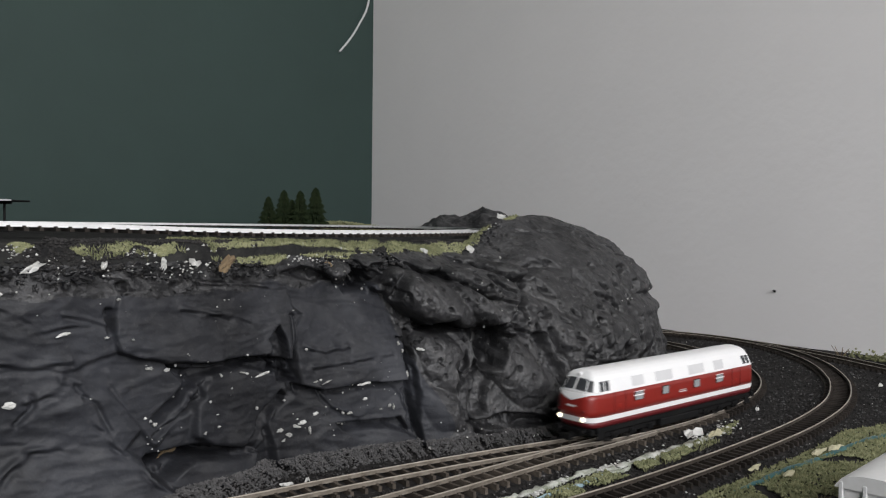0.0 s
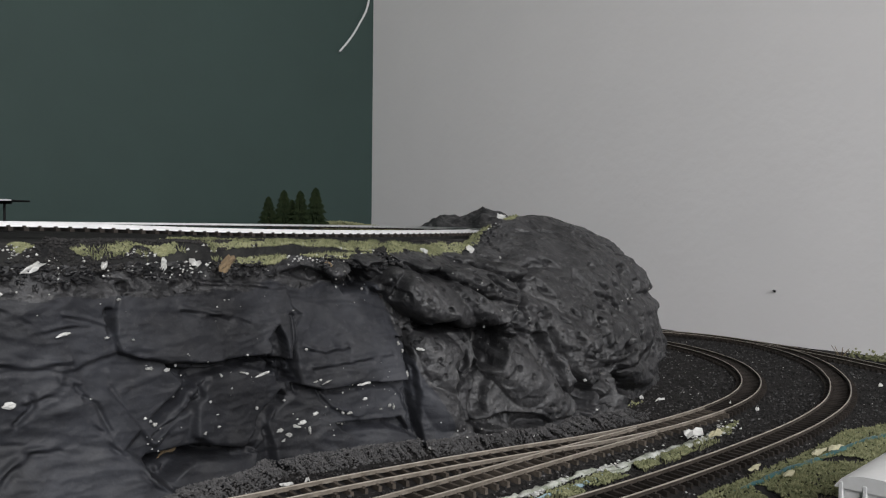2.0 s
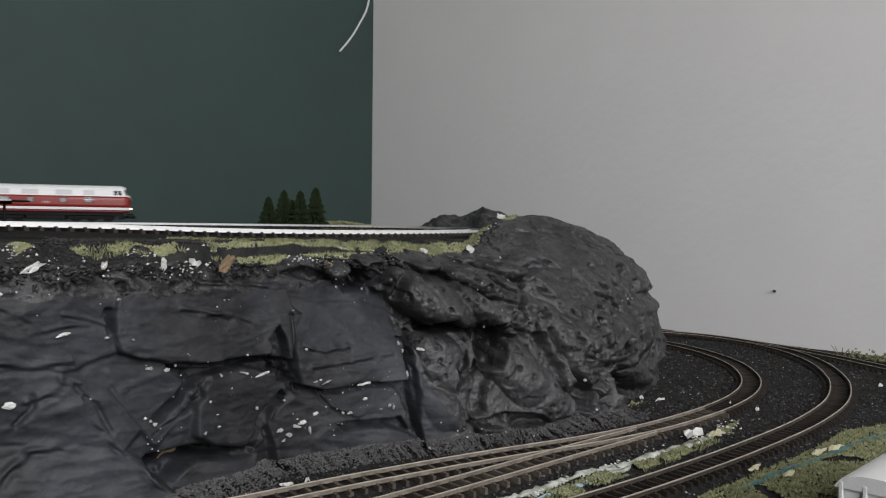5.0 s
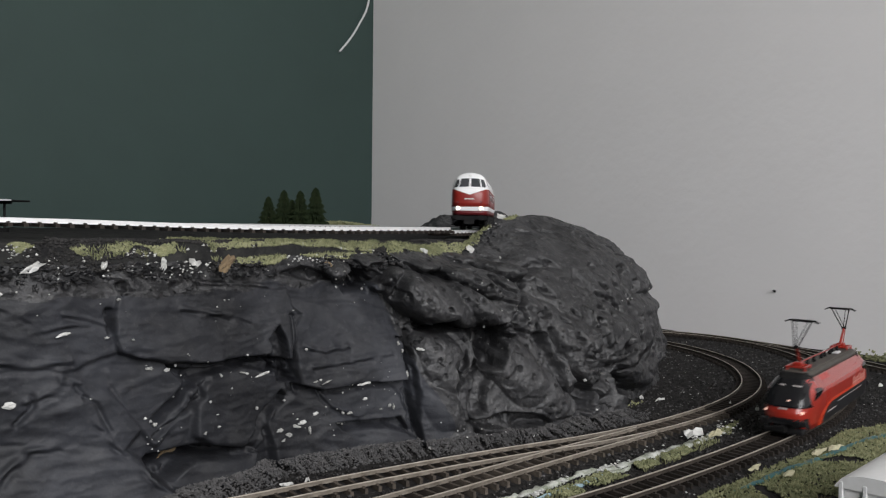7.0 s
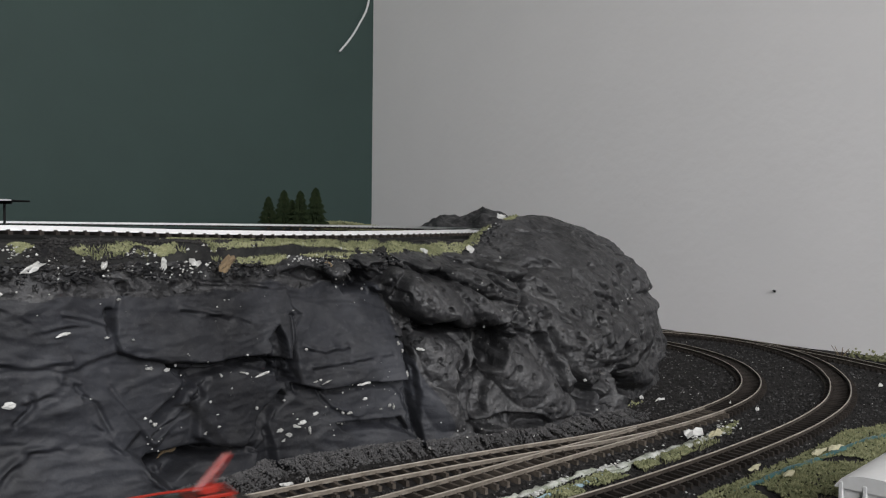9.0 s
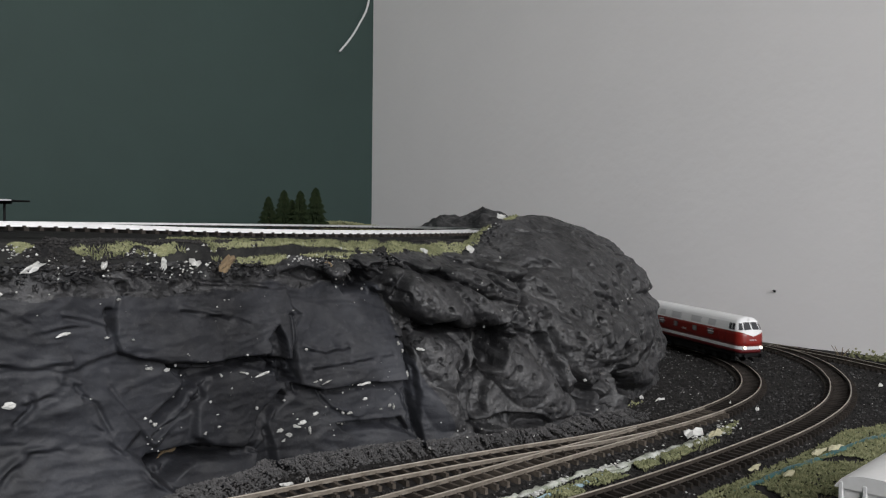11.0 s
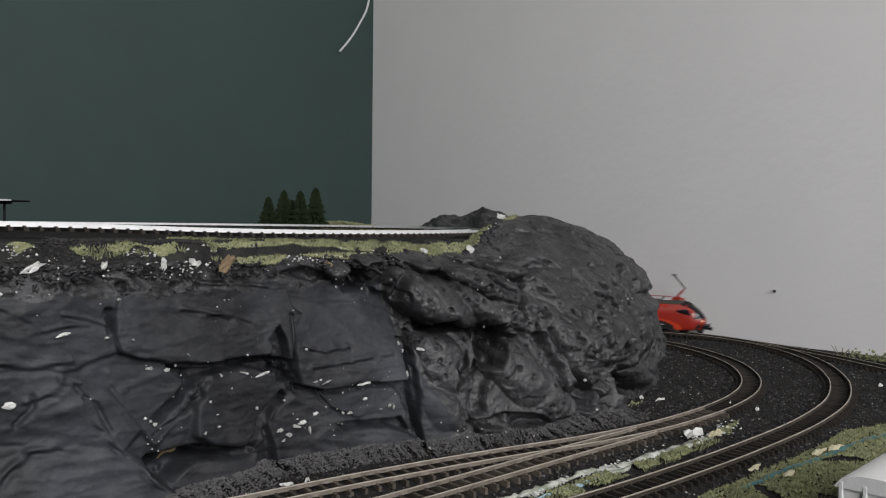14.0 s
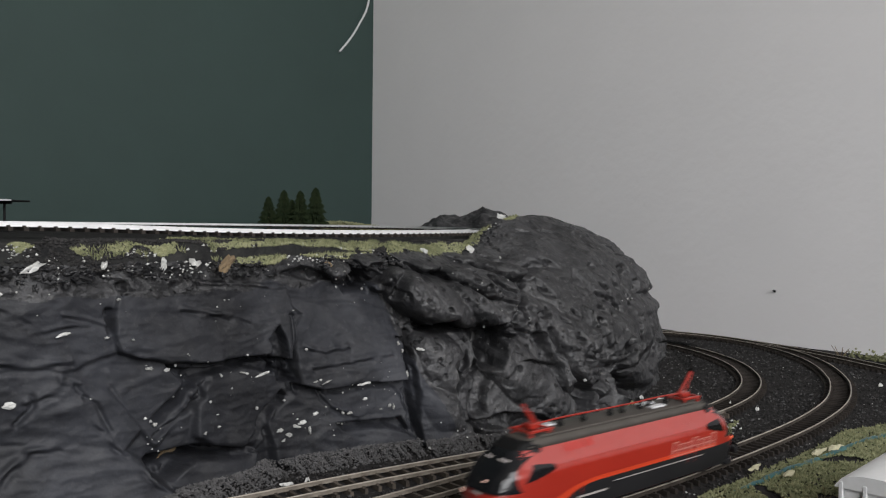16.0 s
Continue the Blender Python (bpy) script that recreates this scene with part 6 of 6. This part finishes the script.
    for end in (1, -1):
        part("windscreen", nose_patch(T, [(-0.0163, 0.0208), (0.0163, 0.0208), (0.0122, 0.0385), (-0.0122, 0.0385)], S, end, 0.0003, 14), M_GLASS, body, "large black windscreen")
        part("cab_roof", nose_patch(T, [(-0.0122, 0.0385), (0.0122, 0.0385), (0.0088, 0.0422), (-0.0088, 0.0422)], S, end, 0.0003, 12), M_BLACK, body, "black cab roof")
        part("apron", nose_patch(T, [(-0.0150, 0.0052), (0.0150, 0.0052), (0.0150, 0.0135), (-0.0150, 0.0135)], S, end, 0.0003, 8), M_RJ_SKIRT, body, "charcoal nose apron")
        for y, ln in ((0.003, 0.006), (-0.006, 0.004)):
            part("wiper", nose_patch(T, [(y, 0.0345), (y + ln, 0.0342), (y + ln, 0.0349), (y, 0.0352)], S, end, 0.0008, 2), M_RJ_TRIM, body, "pale wiper")
        part("number_bar", nose_patch(T, [(-0.0030, 0.0196), (0.0030, 0.0196), (0.0030, 0.0204), (-0.0030, 0.0204)], S, end, 0.0004, 2), M_RJ_TRIM, body)
        for s in (-1, 1):
            x = nose_x(T, 0.0120, 0.0178, S)
            lens = bmesh.new()
            rod(lens, (end * (x - 0.002), s * 0.0120, 0.0178), (end * (x + 0.0006), s * 0.0120, 0.0178), 0.0012, 12, 0.0010)
            part("headlamp", lens, M_LAMP_DIM if end > 0 else M_REDLAMP, body, "small glowing lamp")
        if end > 0:
            x = nose_x(T, 0.0, 0.0255, S)
            lens = bmesh.new()
            rod(lens, (x - 0.001, 0.003, 0.0250), (x + 0.0005, 0.003, 0.0250), 0.0011, 10)
            part("top_lamp", lens, M_LAMP_DIM, body, "small glowing lamp")
        buffers(e, 0.1010, end, M_RJ_SKIRT)
        plow = bmesh.new()
        box(plow, *sorted((end * 0.0900, end * 0.0985)), -0.0135, 0.0135, 0.0018, 0.0062, 0.0012, 2)
        part("plough", plow, M_RJ_SKIRT, e, "charcoal rail guard")
        bogie(e, end * 0.056, (-0.0170, 0.0170), 0.026, 0.0064)
        pantograph(roof, end * 0.064, end)
    for x in (-0.046, -0.030, -0.022, -0.006, 0.004, 0.026, 0.044):
        kit = bmesh.new()
        rod(kit, (x, 0.001, 0.0434), (x, 0.001, 0.0478), 0.0013, 10, 0.0009)
        rod(kit, (x, 0.001, 0.0448), (x, 0.001, 0.0452), 0.0018, 10)
        part("insulator", kit, M_BLACK, roof)
    wire = bmesh.new()
    pts = [(-0.064, 0.0, 0.0470), (-0.046, 0.001, 0.0482), (-0.030, 0.001, 0.0482), (-0.022, 0.001, 0.0478), (0.004, 0.001, 0.0478), (0.026, 0.001, 0.0480), (0.044, 0.001, 0.0480), (0.064, 0.0, 0.0470)]
    for a, b in zip(pts, pts[1:]):
        rod(wire, a, b, 0.0005, 6)
    part("roof_line", wire, M_RJ, roof, "orange-red roof power line")
    for x, y in ((0.050, -0.004), (-0.034, 0.0035), (-0.034, -0.0045)):
        part("roof_hatch", solid(x - 0.006, x + 0.006, y - 0.0022, y + 0.0022, 0.0434, 0.0446, bevel=0.0004, segments=1), M_PALE, roof, "pale roof hatch")
    under = bmesh.new()
    box(under, -0.090, 0.090, -0.0150, 0.0150, 0.0062, 0.0085, 0.0006, 1)
    box(under, -0.0250, 0.0250, -0.0150, 0.0150, 0.0028, 0.0080, 0.0010, 1)
    part("underframe", under, M_BLACK, e)
    return e


loco_red = electric()


# ---- what moves ----
def run(table, t):
    """The distance along the line at t, smooth between the table's rows."""
    T = [r[0] for r in table]
    i = max(0, min(len(T) - 2, sum(1 for x in T if x <= t) - 1))
    (t1, s1), (t2, s2) = table[i], table[i + 1]

    def slope(k):
        a, b = table[max(k - 1, 0)], table[min(k + 1, len(table) - 1)]
        return (b[1] - a[1]) / (b[0] - a[0])
    h = t2 - t1
    x = (t - t1) / h
    return (2 * x**3 - 3 * x**2 + 1) * s1 + (x**3 - 2 * x**2 + x) * h * slope(i) + (3 * x**2 - 2 * x**3) * s2 + (x**3 - x**2) * h * slope(i + 1)


RUN_A = [(0.0, 0.572), (0.5, 0.709), (1.0, 0.854), (1.5, 1.007), (2.0, 1.17), (4.0, 1.88), (8.0, 3.32), (10.5, 4.18), (11.3, 4.476), (11.5, 4.559), (12.0, 4.757), (12.2, 4.847), (12.5, 4.970), (13.0, 5.202), (13.2, 5.296), (16.0, 6.45)]
RUN_B = [(0.0, -2.60), (3.0, -1.20), (5.0, -0.29), (6.3, 0.292), (6.5, 0.376), (6.7, 0.466), (6.9, 0.558), (7.1, 0.664), (7.3, 0.755), (7.5, 0.834), (7.8, 0.899), (8.0, 0.936), (8.3, 0.988), (8.6, 1.050), (8.8, 1.116), (9.0, 1.198), (9.2, 1.285),
         (11.0, 2.45), (13.0, 4.28), (13.9, 4.859), (14.3, 4.997), (14.5, 5.092), (14.8, 5.234), (15.0, 5.328), (15.3, 5.456), (15.6, 5.614), (15.8, 5.696), (16.0, 5.783)]
RUN_U = [(0.0, -1.9), (3.0, -0.95), (5.0, -0.27), (6.3, 0.247), (6.5, 0.314), (6.7, 0.398), (7.0, 0.541), (7.2, 0.627), (7.4, 0.725), (7.6, 0.814), (7.8, 0.883), (8.0, 0.944), (8.3, 1.008), (8.6, 1.078), (9.0, 1.193), (11.0, 1.86), (16.0, 2.76)]


SAG = [(0.0, 0.0), (6.5, 0.0), (6.9, 0.12), (7.1, 0.08), (7.4, -0.40), (7.7, -0.50), (8.3, -0.50), (8.8, -0.42), (9.2, -0.28), (10.2, 0.0), (16.0, 0.0)]


LIFT = [(0.0, 0.0), (5.4, 0.0), (6.0, 1.0), (6.6, 1.0), (6.9, 0.6), (7.15, 0.0), (16.0, 0.0)]


def panel_pose(t):
    """The loose track panel, tilted about its hinge by the weight on it."""
    a = float(np.interp(t, [r[0] for r in SAG], [r[1] for r in SAG]))
    k = float(np.interp(t, [r[0] for r in LIFT], [r[1] for r in LIFT]))
    a -= 0.45 * k
    h, d = LINE_U.at(HINGE_S), LINE_U.along(HINGE_S + 0.2)
    side = Vector((-d.y, d.x, 0)).normalized()
    return Matrix.Translation(h + Vector((0, 0, 0.0068 * k))) @ Matrix.Rotation(radians(-a), 4, side) @ Matrix.Translation(-h)


def motions():
    walk(track_panel, [(i / 10, panel_pose(i / 10)) for i in range(161)])
    for ob, line, table in ((loco_low, LINE_A, RUN_A), (loco_red, LINE_B, RUN_B), (loco_up, LINE_U, RUN_U)):
        rows = []
        for i in range(161):
            t = i / 10
            s = run(table, t)
            m = line.ride(s)
            if line is LINE_U and HINGE_S - 0.05 < s % line.length < PANEL_END:
                k = min(1.0, (s % line.length - HINGE_S + 0.05) / 0.1)
                m = Matrix.Identity(4).lerp(panel_pose(t), k) @ m
            rows.append((t, m))
        walk(ob, rows)


motions()
